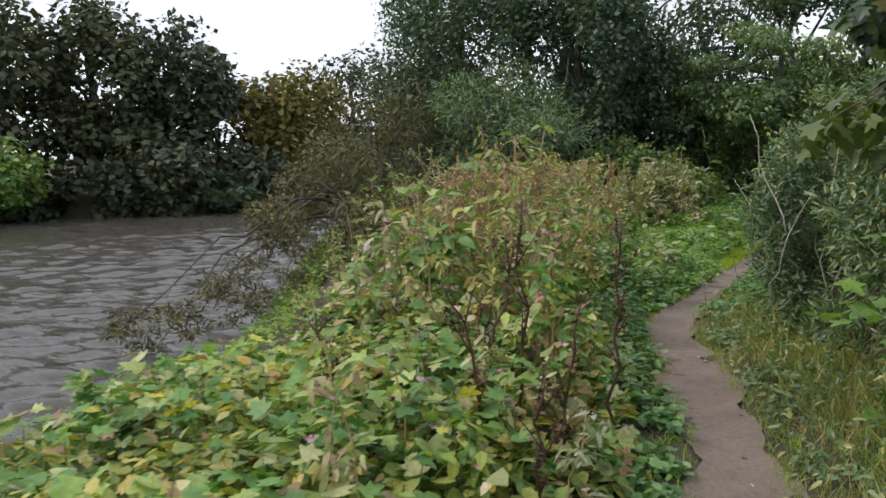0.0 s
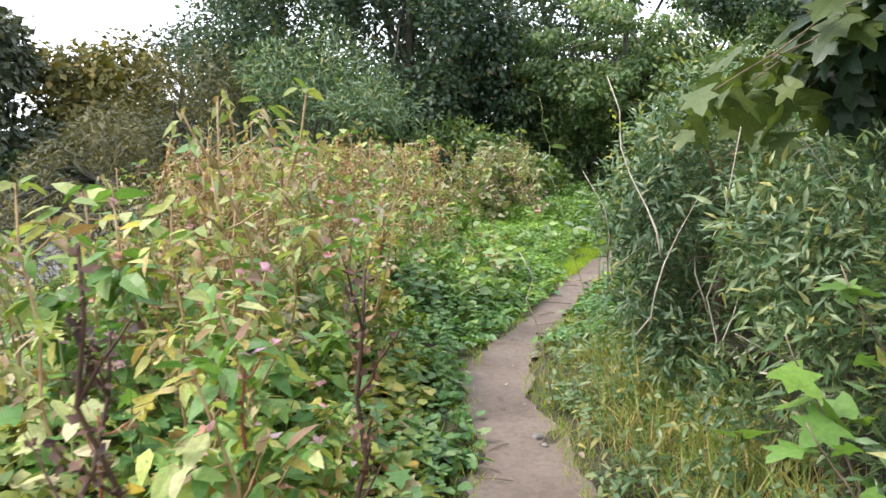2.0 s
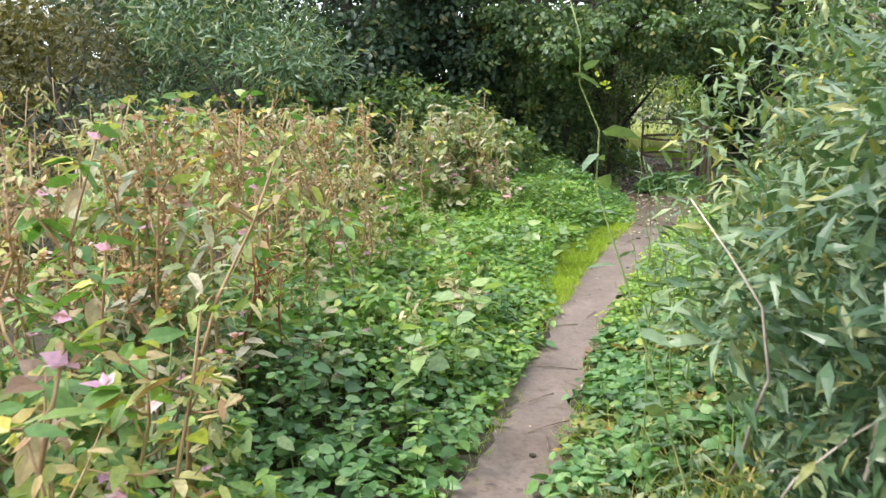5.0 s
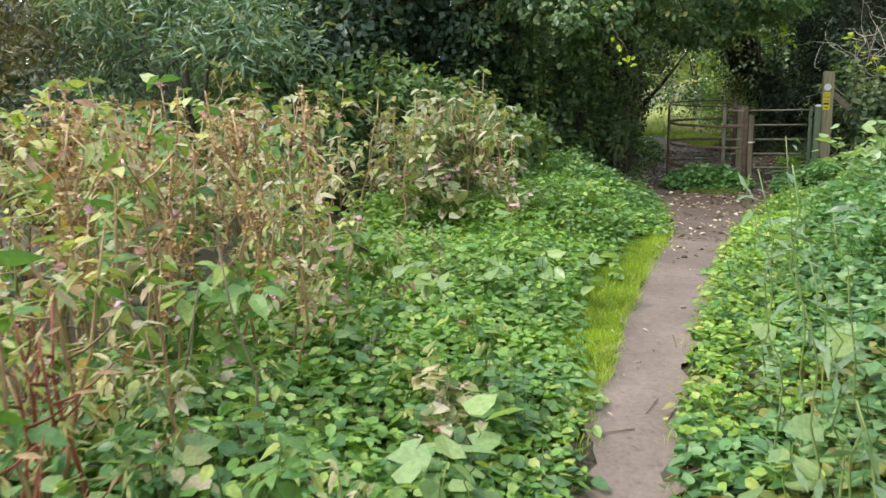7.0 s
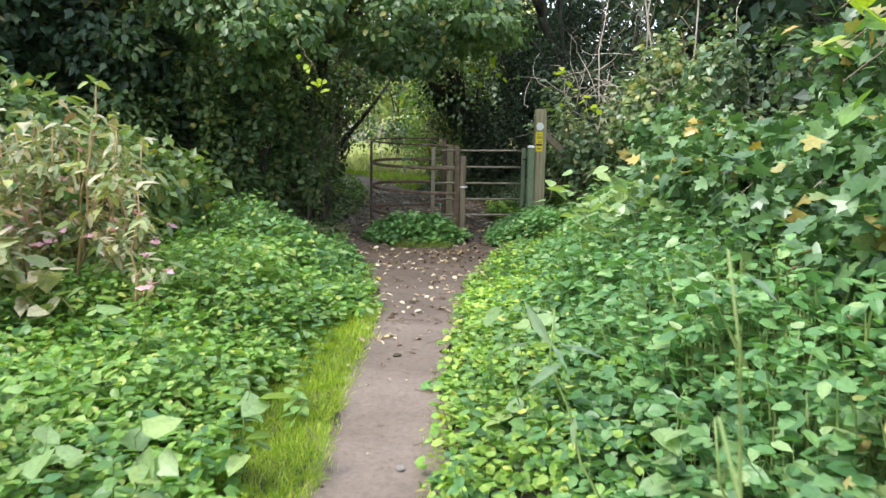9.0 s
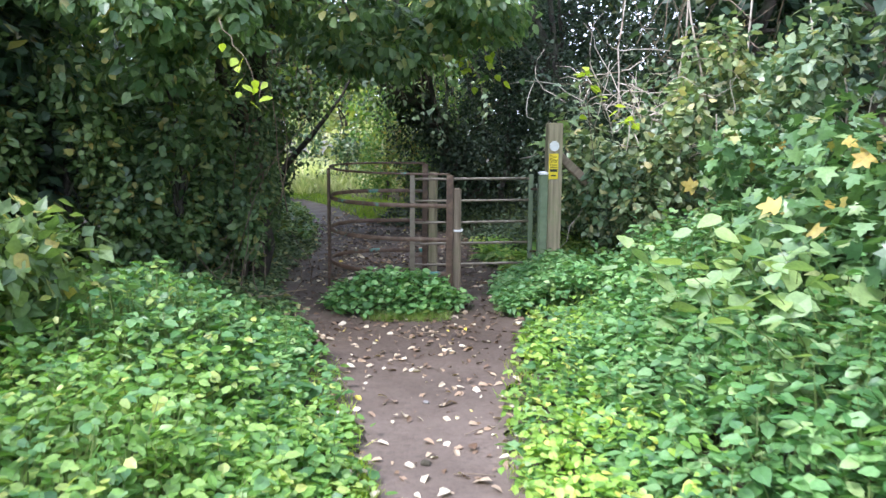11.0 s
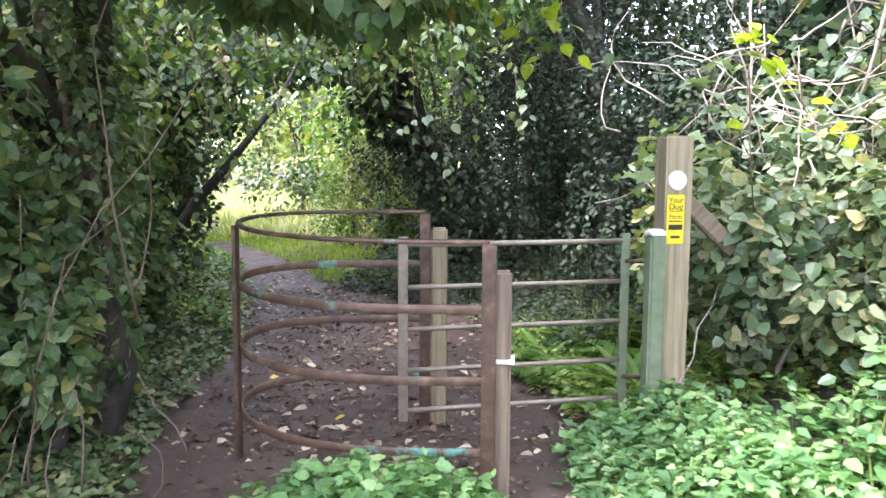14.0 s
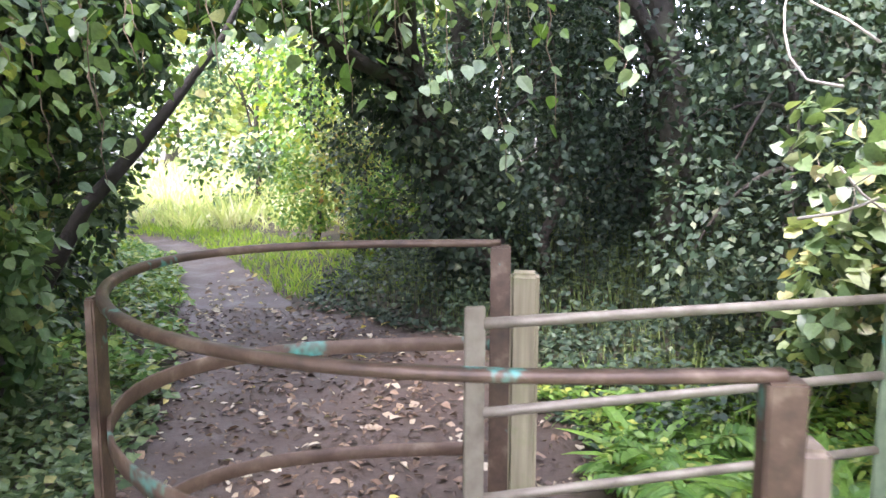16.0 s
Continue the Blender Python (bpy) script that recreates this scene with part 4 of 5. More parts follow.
# dark tree belt behind the balsam
for k, (x, y, h, w, n) in enumerate(((-7.4, 17.6, 4.2, 1.7, 12000), (-9.0, 16.6, 6.5, 2.3, 17000), (-11.2, 17.6, 8.0, 2.8, 17000), (-13.8, 18.0, 8.5, 2.8, 15000),
                                     (-9.4, 20.5, 9.0, 3.0, 9000), (-16.2, 20.5, 8.0, 2.8, 10000), (-7.6, 22.5, 8.0, 2.4, 6500), (-12.6, 23.0, 10.0, 3.4, 6000))):
    cl = clump_cloud(rng, (x, y, h * 0.56), (w, w, h * 0.47), 30, (0.22, 0.42)) + clump_cloud(rng, (x, y - 0.5, 1.0), (w * 0.9, w * 0.7, 1.1), 9, (0.3, 0.5))
    tree("riverside_tree", (x, y), (x + rng.normal(0, 0.3), y, h * 0.75), 0.17, cl, n, OVATE, 0.135, M_DARK, "dark green leafy tree in the riverside thicket", seed=100 + k, limbs=7, shell=0.25, group="trees of the thicket")

# grey-green sallow at the left of the bend
cl = clump_cloud(rng, (-9.3, 13.6, 1.6), (2.3, 1.6, 1.7), 26, (0.22, 0.4))
tree("sallow_bush", (-9.3, 13.6), (-9.3, 13.6, 2.2), 0.08, cl, 9000, LANCE, 0.16, M_WILLOW, "grey-green sallow bush beyond the balsam", "bush", seed=131, limbs=8, hang=0.1)
cl = clump_cloud(rng, (-12.8, 13.6, 1.5), (2.2, 1.6, 2.0), 22, (0.22, 0.4))
tree("sallow_bush", (-12.8, 13.6), (-12.8, 13.6, 2.2), 0.08, cl, 6500, LANCE, 0.17, M_BROWNBUSH, "olive brown sallow bush on the river bank", "bush", seed=132, limbs=8, hang=0.1)

# bush leaning out over the water
cl = clump_cloud(rng, (-9.6, 8.9, 0.7), (2.2, 1.4, 1.2), 26, (0.16, 0.34)) + clump_cloud(rng, (-8.9, 6.7, -0.2), (1.3, 0.9, 0.5), 10, (0.2, 0.36)) + clump_cloud(rng, (-8.7, 7.3, 0.45), (1.5, 1.0, 0.9), 16, (0.16, 0.32)) + clump_cloud(rng, (-8.5, 5.4, -0.25), (0.7, 0.9, 0.4), 12, (0.2, 0.38)) + clump_cloud(rng, (-8.6, 4.4, -0.5), (0.9, 0.6, 0.28), 14, (0.18, 0.34))
tree("overhanging_willow", (-8.2, 8.4), (-9.8, 8.6, 1.2), 0.07, cl, 16500, LANCE, 0.12, M_BROWNBUSH, "brownish willow bush leaning out over the river", "bush", seed=133, limbs=12, bend=(0, 0, 0.2), hang=0.1, shell=0.3)

# far bank
for k, (x, y, h, w, n, m) in enumerate(((-37, 9.5, 8.6, 3.4, 6000, M_FAR), (-37.5, 15.5, 9.3, 4.0, 8000, M_FAR), (-36, 20.5, 9.2, 3.4, 8000, M_FAR), (-35.0, 24.5, 8.6, 3.0, 6000, M_FAR),
                                        (-40, 3, 9, 4, 4000, M_FAR), (-33.5, 29, 6.6, 2.6, 4500, M_FARWARM), (-38, 36, 7.5, 3.4, 4500, M_FARWARM), (-43, 46, 10, 4.5, 4500, M_FAR), (-36, 50, 9.5, 4.0, 4500, M_FAR),
                                        (-26, 34, 5.0, 3.0, 4500, M_FARWARM), (-21, 27, 5.5, 2.6, 5000, M_FARWARM), (-30, 62, 9, 5, 3500, M_FAR), (-42, -6, 9, 4, 3000, M_FAR))):
    cl = clump_cloud(rng, (x, y, h * 0.54), (w, w, h * 0.46), 60, (0.2, 0.36)) + clump_cloud(rng, (x + 1.0, y, 1.8), (w, w, 1.8), 16, (0.3, 0.5))
    tree("far_tree", (x, y), (x, y, h * 0.8), 0.3, cl, n, FAR, 0.36, m, "tall dark tree on the far river bank" if m is M_FAR else "olive and yellowing tree on the river bank", seed=160 + k, limbs=8, group="trees along the far bank")
cl = clump_cloud(rng, (-32.6, 14.2, 0.9), (1.9, 1.6, 1.3), 16, (0.3, 0.5))
tree("bank_bush", (-33.4, 14.2), (-33, 14.2, 1.2), 0.08, cl, 2500, FAR, 0.26, M_BRIGHT, "bright green bush at the far waterline", "bush", seed=180, limbs=5)

# willow scrub beside the path
for k, (x, y, h, w, n) in enumerate(((-1.35, 5.6, 1.7, 0.62, 5200), (-1.45, 6.9, 2.2, 0.75, 5600), (-0.7, 4.6, 1.4, 0.6, 4200), (-1.2, 8.2, 2.3, 0.8, 5000), (-0.4, 6.3, 1.7, 0.8, 4200), (0.1, 3.4, 1.5, 0.7, 3000))):
    cl = clump_cloud(rng, (x, y, h * 0.55), (w, w, h * 0.48), 22, (0.25, 0.45))
    tree("willow_shrub", (x, y), (x, y, h * 0.85), 0.03, cl, n * 3 // 2, WILLOWY, 0.078, M_WILLOW, "grey-green narrow-leaved willow shrub", "bush", seed=200 + k, limbs=12, bark=M_BROWNTWIG, hang=-0.1, shell=0.35, group="willow scrub")

# hedge of taller trees along the bank
for k, (x, y, h, w, n) in enumerate(((1.6, 8.5, 5.0, 1.7, 5000), (1.5, 12.0, 5.0, 1.8, 6000), (1.4, 16.0, 5.0, 1.8, 7000), (2.0, 4.0, 5.0, 1.8, 4000), (2.6, 0.0, 5.0, 1.8, 2500), (3.6, 19.5, 7.0, 2.4, 7000), (1.6, 24.0, 9.0, 2.6, 9000), (-1.2, 27.0, 9.0, 2.6, 8000), (3.4, 14.0, 8.0, 2.4, 8000), (3.6, 9.5, 8.0, 2.4, 6000), (0.8, 20.8, 6.0, 1.6, 7000))):
    cl = clump_cloud(rng, (x, y, h * 0.58), (w, w, h * 0.46), 28, (0.22, 0.42))
    tree("hedgerow_tree", (x, y), (x, y, h * 0.8), 0.12, cl, n * 3 // 5, OVATE, 0.19, M_DARK, "leafy hedgerow tree above the bank", seed=220 + k, limbs=8, shell=0.25, group="hedgerow trees")

# undergrowth in front of the thicket
for k, (x, y, h, w, n) in enumerate(((-6.0, 15.0, 1.5, 0.8, 3000), (-7.2, 14.9, 1.9, 0.9, 3000), (-8.6, 14.9, 2.2, 1.0, 3000))):
    cl = clump_cloud(rng, (x, y, h * 0.5), (w, w, h * 0.5), 18, (0.25, 0.45))
    tree("elder_bush", (x, y), (x, y, h * 0.75), 0.03, cl, n, OVATE, 0.11, M_SHADELIFT, "green leafy bush before the dark thicket", "bush", seed=236 + k, limbs=8, shell=0.35, group="bushes before the thicket")

# brambles by the waymark post
for k, (x, y, h, w, n) in enumerate(((-1.25, 19.2, 1.6, 0.6, 2600), (-0.5, 18.6, 2.4, 0.8, 3600), (0.2, 17.6, 2.8, 0.85, 3800), (-0.4, 19.9, 2.6, 0.9, 3200), (0.5, 15.6, 1.6, 0.8, 2600), (-1.4, 20.35, 1.7, 0.45, 1300))):
    cl = clump_cloud(rng, (x, y, h * 0.5 + 0.1), (w, w, h * 0.5), 18, (0.25, 0.45))
    tree("bramble_bush", (x, y), (x, y, h * 0.7), 0.02, cl, n, ROUND, 0.085, M_BRAMBLE, "grey-green bramble thicket with pale leaves, sunlight added in their colour", "bush", seed=240 + k, limbs=10, bark=M_TWIG, hang=0.1, shell=0.4, group="brambles on the bank")

# large-leaved brambles along the crest of the bank
for k, (x, y, h, w, n) in enumerate(((-0.75, 10.2, 1.0, 0.7, 900), (-0.85, 11.4, 1.2, 0.7, 1100), (-0.75, 12.6, 1.3, 0.75, 1200), (-0.7, 13.9, 1.3, 0.75, 1200), (-0.65, 15.2, 1.4, 0.75, 1200), (-0.6, 16.6, 1.5, 0.75, 1200), (-0.2, 11.8, 2.0, 0.8, 1300), (-0.1, 13.6, 2.1, 0.8, 1300))):
    g = float(ground_z(x, y))
    cl = clump_cloud(rng, (x, y, g + h * 0.42), (w, w, h * 0.5), 20, (0.25, 0.45))
    tree("bank_bramble", (x, y), (x, y, g + h * 0.7), 0.015, cl, n * 5 // 4, LOBED, 0.105, M_BRAMBLEDARK, "tall bramble with large dark green leaves on the bank", "bush", seed=800 + k, limbs=8, bark=M_TWIG, hang=0.3, shell=0.3, group="large-leaved brambles on the bank")

# ivy bank behind the gate
for k, (x, y, h, w, n) in enumerate(((-1.3, 21.2, 2.6, 1.0, 4500), (-0.3, 21.8, 3.6, 1.2, 4500), (-2.1, 23.4, 3.0, 1.1, 4000), (-1.2, 23.6, 4.6, 1.5, 4500), (-2.9, 25.2, 3.2, 1.1, 3000))):
    cl = clump_cloud(rng, (x, y, h * 0.5), (w, w, h * 0.52), 24, (0.25, 0.45))
    tree("ivy_bank", (x, y), (x, y, h * 0.8), 0.06, cl, n * 9 // 5, OVATE, 0.058, M_IVY, "dark glossy ivy smothering the bank behind the gate", "ivy", seed=260 + k, limbs=8, group="ivy on the bank")

# big tree left of the gate with low spreading canopy
cl = clump_cloud(rng, (-5.6, 17.9, 3.6), (2.2, 1.8, 1.0), 9, (0.16, 0.3)) + clump_cloud(rng, (-3.9, 18.3, 2.75), (1.7, 1.5, 0.75), 44, (0.16, 0.3)) + clump_cloud(rng, (-5.9, 17.0, 2.4), (1.5, 0.9, 0.8), 30, (0.18, 0.34)) + clump_cloud(rng, (-4.9, 16.7, 2.5), (0.9, 0.8, 0.45), 14, (0.2, 0.36))
tree("hazel_tree", (-5.05, 18.85), (-5.0, 18.7, 4.2), 0.13, cl, 21000, BROAD, 0.095, M_SHADELIFT, "spreading hazel arching over the kissing gate", seed=280, limbs=16, hang=0.7, shell=0.4)
# paler ground ivy colour brightens the shaded stems
cl = clump_cloud(rng, (-5.1, 18.85, 1.2), (0.42, 0.42, 1.3), 22, (0.35, 0.6))
tree("ivy_clad_stump", (-5.12, 18.9), (-5.15, 18.9, 2.2), 0.16, cl, 4200, OVATE, 0.062, M_IVYPALE, "ivy wrapped round the hazel stems", "ivy", seed=281, limbs=9, bark=M_BROWNTWIG, hang=0.6)
# shady undergrowth left of it
for k, (x, y, h, w, n) in enumerate(((-5.55, 18.0, 2.5, 0.6, 4500), (-6.4, 17.6, 2.4, 0.9, 4500), (-7.4, 16.8, 2.2, 1.1, 4500), (-5.1, 18.45, 1.5, 0.35, 2600), (-5.7, 19.6, 2.4, 0.8, 3500), (-5.75, 20.6, 3.3, 0.75, 4500), (-6.1, 21.9, 3.4, 0.9, 3500), (-6.6, 24.0, 3.4, 1.1, 3500), (-5.4, 20.75, 1.25, 0.38, 1500), (-5.15, 19.3, 0.9, 0.3, 900))):
    cl = clump_cloud(rng, (x, y, h * 0.5), (w, w, h * 0.5), 20, (0.22, 0.42))
    tree("shade_bush", (x, y), (x, y, h * 0.8), 0.04, cl, n, BROAD, 0.085, M_SHADELIFT, "thin twiggy bush in the shade of the hazel", "bush", seed=290 + k, limbs=12, hang=0.3, shell=0.3, group="undergrowth by the gate")

# leaning dark trunk beyond the gate, and the canopy there
cl = clump_cloud(rng, (-4.2, 23.0, 4.2), (2.0, 1.6, 1.0), 14, (0.16, 0.34)) + clump_cloud(rng, (-3.9, 22.3, 2.6), (1.1, 0.8, 0.55), 18, (0.18, 0.36)) + clump_cloud(rng, (-2.6, 21.4, 3.4), (1.0, 1.2, 1.1), 14, (0.2, 0.4))
tree("leaning_tree", (-2.3, 23.75), (-4.35, 23.2, 3.9), 0.2, cl, 9000, OVATE, 0.09, M_CANOPY, "dark leaning ivy-hung tree beyond the gate", seed=300, limbs=14, bend=(0.08, 0, 0.1), hang=0.7, shell=0.4)
cl = clump_cloud(rng, (-3.6, 26.8, 6.4), (2.8, 2.0, 1.9), 30, (0.22, 0.42))
tree("tall_tree", (-7.2, 24.6), (-6.0, 24.6, 6.2), 0.16, clump_cloud(rng, (-5.4, 24.5, 6.6), (2.4, 1.8, 2.0), 26, (0.24, 0.44)), 7000, OVATE, 0.16, M_DARK, "tall dark tree reaching over the path beyond the gate", seed=312, limbs=8, shell=0.25)
tree("tall_tree", (-1.1, 22.9), (-2.2, 22.7, 4.8), 0.14, clump_cloud(rng, (-2.7, 22.6, 4.9), (1.9, 1.6, 1.1), 26, (0.24, 0.42)), 6500, OVATE, 0.13, M_DARK, "tall dark tree spreading above the ivy bank", seed=313, limbs=9, shell=0.25)
tree("tall_tree", (-1.9, 26.6), (-2.8, 26.6, 6.0), 0.18, cl, 9000, OVATE, 0.15, M_DARK, "tall dark tree standing behind the gate", seed=305, limbs=9, shell=0.25)
for k, (x, y, h, w) in enumerate(((-1.7, 25.6, 4.0, 1.2), (-0.5, 25.2, 4.4, 1.3), (0.8, 23.6, 4.6, 1.3), (1.8, 21.8, 4.4, 1.3))):
    cl = clump_cloud(rng, (x, y, h * 0.5), (w, w, h * 0.5), 22, (0.28, 0.48))
    tree("holly_bush", (x, y), (x, y, h * 0.8), 0.06, cl, 3500, OVATE, 0.13, M_DARK, "dark dense bush behind the ivy bank", "bush", seed=306 + k, limbs=6, shell=0.25, group="dark bushes behind the ivy")
cl = clump_cloud(rng, (-7.6, 27.0, 3.2), (2.0, 2.4, 2.6), 26, (0.2, 0.4))
tree("meadow_edge_tree", (-7.8, 27.0), (-7.6, 27, 4.5), 0.12, cl, 6000, OVATE, 0.11, M_CANOPY, "sunlit tree at the meadow edge", seed=301, limbs=10)
cl = clump_cloud(rng, (-3.4, 30.0, 2.2), (2.0, 2.2, 2.2), 26, (0.2, 0.4))
tree("meadow_edge_tree", (-3.2, 30.0), (-3.2, 30, 3.0), 0.1, cl, 6000, OVATE, 0.12, M_BRIGHT, "bright yellow-green bushes at the meadow edge", seed=302, limbs=10)
# pale leaf colours here stand in for the glare beyond the trees
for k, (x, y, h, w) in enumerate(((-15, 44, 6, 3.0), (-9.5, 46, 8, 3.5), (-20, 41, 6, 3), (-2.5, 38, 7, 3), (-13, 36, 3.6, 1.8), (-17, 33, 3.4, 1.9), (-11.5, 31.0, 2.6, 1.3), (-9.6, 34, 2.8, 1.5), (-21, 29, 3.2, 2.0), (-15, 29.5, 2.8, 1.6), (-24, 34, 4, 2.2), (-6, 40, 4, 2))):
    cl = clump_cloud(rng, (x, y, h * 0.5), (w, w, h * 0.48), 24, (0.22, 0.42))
    tree("far_tree", (x, y), (x, y, h * 0.8), 0.25, cl, 2500, FAR, 0.28, M_BRIGHT if k % 2 == 0 else M_GLAREPALE, "tree beyond the meadow, leaf colour pale to carry the glare", seed=310 + k, limbs=7, group="trees beyond the meadow")


# fallen leaves on the path
def litter(n, box, seed, keep, size=0.05):
    rng = np.random.default_rng(seed)
    q = sample(rng, n, *box, keep)
    P = np.column_stack([q, ground_z(q[:, 0], q[:, 1]) + 0.03 + rng.uniform(0, 0.012, len(q))])
    d = rand_dirs(rng, len(q), 0.0, 0.4)
    return leaves((BROAD[0] * [0.85, 1, 2.4], BROAD[1]), P, d, tilted_up(rng, len(q), 0.35), size * rng.uniform(0.5, 1.5, len(q)))


on_path = lambda x, y: ((x > left_edge(y) - 0.1) & (x < right_edge(y) + 0.15)) * 1.0
fl = join(litter(700, (-5, -2, 14, 25), 61, on_path, 0.062), litter(800, (-5, -2.2, 18.6, 26), 62, on_path, 0.066), litter(260, (-4, 0, 0, 14), 63, on_path, 0.034), litter(420, (-4.2, -2.6, 13, 18.2), 67, on_path, 0.05), litter(500, (-5, -2, 12, 26), 64, on_path, 0.03))
ml = join(litter(5000, (-5.2, -1.8, 15.5, 24), 65, lambda x, y: on_path(x, y) * smooth(15.5, 17.5, y), 0.045), litter(3500, (-5.2, -2.2, 18.5, 24), 66, on_path, 0.03))
tagged(new("leaf_mould", tri_mesh("leaf_mould", *ml, M_MOULD)), "dark brown rotting leaf mould trodden into the earth", "leaf mould", kind="stuff")
tagged(new("fallen_leaves", tri_mesh("fallen_leaves", *fl, M_LITTER)), "pale curled fallen leaves on the trodden earth", "fallen leaves", kind="stuff")

# ---- single plants along the path ----
def nettle_plant(seed, height, mat, size, label, shape=None):
    rng = np.random.default_rng(seed)
    root = thing("nettle_plant", (0, 0, -60), label, "plant", "nettles edging the path")
    main = curve_points((0, 0, -0.03), (rng.normal(0, 0.05), rng.normal(0, 0.05), height), (rng.normal(0, 0.02), 0, 0), 6)
    P, D = [], []
    for k in range(8):
        u = 0.15 + 0.83 * k / 7
        i = min(u * 5, 4.999)
        p = main[int(i)] * (1 - i % 1) + main[int(i) + 1] * (i % 1)
        a = k * 1.57 + rng.normal(0, 0.2)
        for s in (0, math.pi):
            P.append(p)
            D.append((math.cos(a + s), math.sin(a + s), -0.15 + 0.35 * (u > 0.8)))
    n = len(P)
    lv = leaves(shape or FULL, np.array(P), np.array(D, float), tilted_up(rng, n, 0.2), size * rng.uniform(0.75, 1.2, n) * np.repeat(np.linspace(1.15, 0.55, 8), 2))
    part("stem", tri_mesh("stem", *tube(main, np.linspace(0.004, 0.002, 6), 4), M_GREENSTEM, True), root)
    part("foliage", tri_mesh("foliage", *lv, mat), root)
    return root


NETTLES = [nettle_plant(1, 0.42, M_NETTLE, 0.1, "green nettle plant with toothed paired leaves"), nettle_plant(2, 0.3, M_BRIGHT, 0.09, "bright green young nettle"),
           nettle_plant(3, 0.5, M_NETTLE, 0.12, "tall green nettle plant with broad leaves"), nettle_plant(4, 0.36, M_NETTLE, 0.13, "broad-leaved green plant among nettles", HEART)]
rng = np.random.default_rng(91)
count = 0
while count < 270:
    y = rng.uniform(2.5, 17.2)
    u = abs(rng.normal(0.12, 0.55)) + 0.12
    if rng.uniform() < 0.55:
        x = float(left_edge(y)) - u
        h = float(left_height(x, y))
    else:
        if y < 7:
            continue
        x = float(right_edge(y)) + u
        h = float(right_height(x, y))
    k = int(rng.integers(0, 4))
    s = (0.6 + 1.0 * h) * rng.uniform(0.8, 1.15)
    copy_thing(NETTLES[k], pose(x, y, float(ground_z(x, y)), rng.normal(0, 6), rng.normal(0, 6), rng.uniform(0, 360)) @ Matrix.Scale(s, 4))
    count += 1
for proto in NETTLES:
    for o in list(proto.children_recursive) + [proto]:
        bpy.data.objects.remove(o)

# ivy and herbs under the trees by the gate
q = sample(rng, 2600, -6.6, -4.4, 17.3, 22.0, lambda x, y: (left_u(x, y) > 0.0) * 1.0)
low_cover("ivy_carpet", q, 0.06 + 0.2 * smooth(0, 0.8, left_u(q[:, 0], q[:, 1])), 7, HEART, 0.07, M_IVYPALE, "dark ivy carpeting the shaded ground", "ivy", 41)
q = sample(rng, 1500, -7.5, -4.8, 21.5, 27.5, lambda x, y: (left_u(x, y) > 0.0) * (left_u(x, y) < 1.4))
low_cover("herb_bed", q, 0.12 + 0.25 * smooth(0, 0.8, left_u(q[:, 0], q[:, 1])), 8, OVATE, 0.085, M_BRIGHT, "bright green herbs beside the path beyond the gate", "plants", 42)
q = sample(rng, 1500, -2.9, -0.6, 18.95, 21.5, lambda x, y: (right_u(x, y) > 0.05) * 1.0)
low_cover("herb_bed", q, 0.06 + 0.14 * rng.uniform(0, 1, len(q)), 8, OVATE, 0.06, M_BRIGHT, "small-leaved green herbs behind the swing gate", "plants", 43)
q = sample(rng, 900, -2.75, -1.9, 17.3, 18.7, lambda x, y: (right_u(x, y) > -0.12) * 1.0)
low_cover("nettle_bed", q, 0.14 + 0.24 * smooth(-0.1, 0.5, right_u(q[:, 0], q[:, 1])), 8, OVATE, 0.08, M_NETTLE, "dark green nettles at the foot of the hinge post", "nettles", 44)


def fern(at, length, n, seed):
    rng = np.random.default_rng(seed)
    root = thing("fern", (at[0], at[1], float(ground_z(*at))), "bright green fern behind the swing gate", "fern", "ferns behind the gate")
    tv, tf = leaf_shape([(0.055, 0.15), (0.075, 0.4), (0.07, 0.65), (0.04, 0.88)], 0.5, 0.5)
    feather = seed % 3 != 0
    for k in range(n):
        a = 2 * math.pi * k / n + rng.normal(0, 0.2)
        if feather:
            ln, lift = length * rng.uniform(0.75, 1.15), rng.uniform(0.9, 1.5)
            u = np.repeat(np.linspace(0.12, 0.98, 13), 2)
            way_out = np.array([math.cos(a), math.sin(a), 0])
            side = np.array([-math.sin(a), math.cos(a), 0])
            P = (way_out * u[:, None] * 0.8 + UP * (lift * u - 1.0 * u ** 2)[:, None] * 0.7) * ln
            flip = np.tile([1.0, -1.0], 13)
            D = side * flip[:, None] + way_out * 0.35 - UP * 0.1
            part("frond", tri_mesh("frond", *leaves(LONG, P, D, np.tile(UP, (26, 1)) + rng.normal(0, 0.1, (26, 3)), 0.3 * ln * (1 - u) ** 0.7 + 0.02), M_FERN), root)
            continue
        d = np.array([[math.cos(a), math.sin(a), rng.uniform(0.7, 1.5)]])
        part("frond", tri_mesh("frond", *leaves((tv, tf), np.zeros((1, 3)), d, np.array([[0.0, 0, 1.0]]), [length * rng.uniform(0.75, 1.15)]), M_FERN), root)
    return root


for k in range(17):
    x, y = -2.05 + rng.normal(0, 0.42), 19.9 + rng.normal(0, 0.35)
    if right_u(x, y) > 0.1 and y > 19.25:
        fern((x, y), rng.uniform(0.34, 0.52), 11, 400 + k)


for k in range(9):
    x, y = -2.15 + 0.09 * k, 20.5 + 0.12 * (k % 4)
    fern((x, y), rng.uniform(0.34, 0.5), 11, 430 + k)


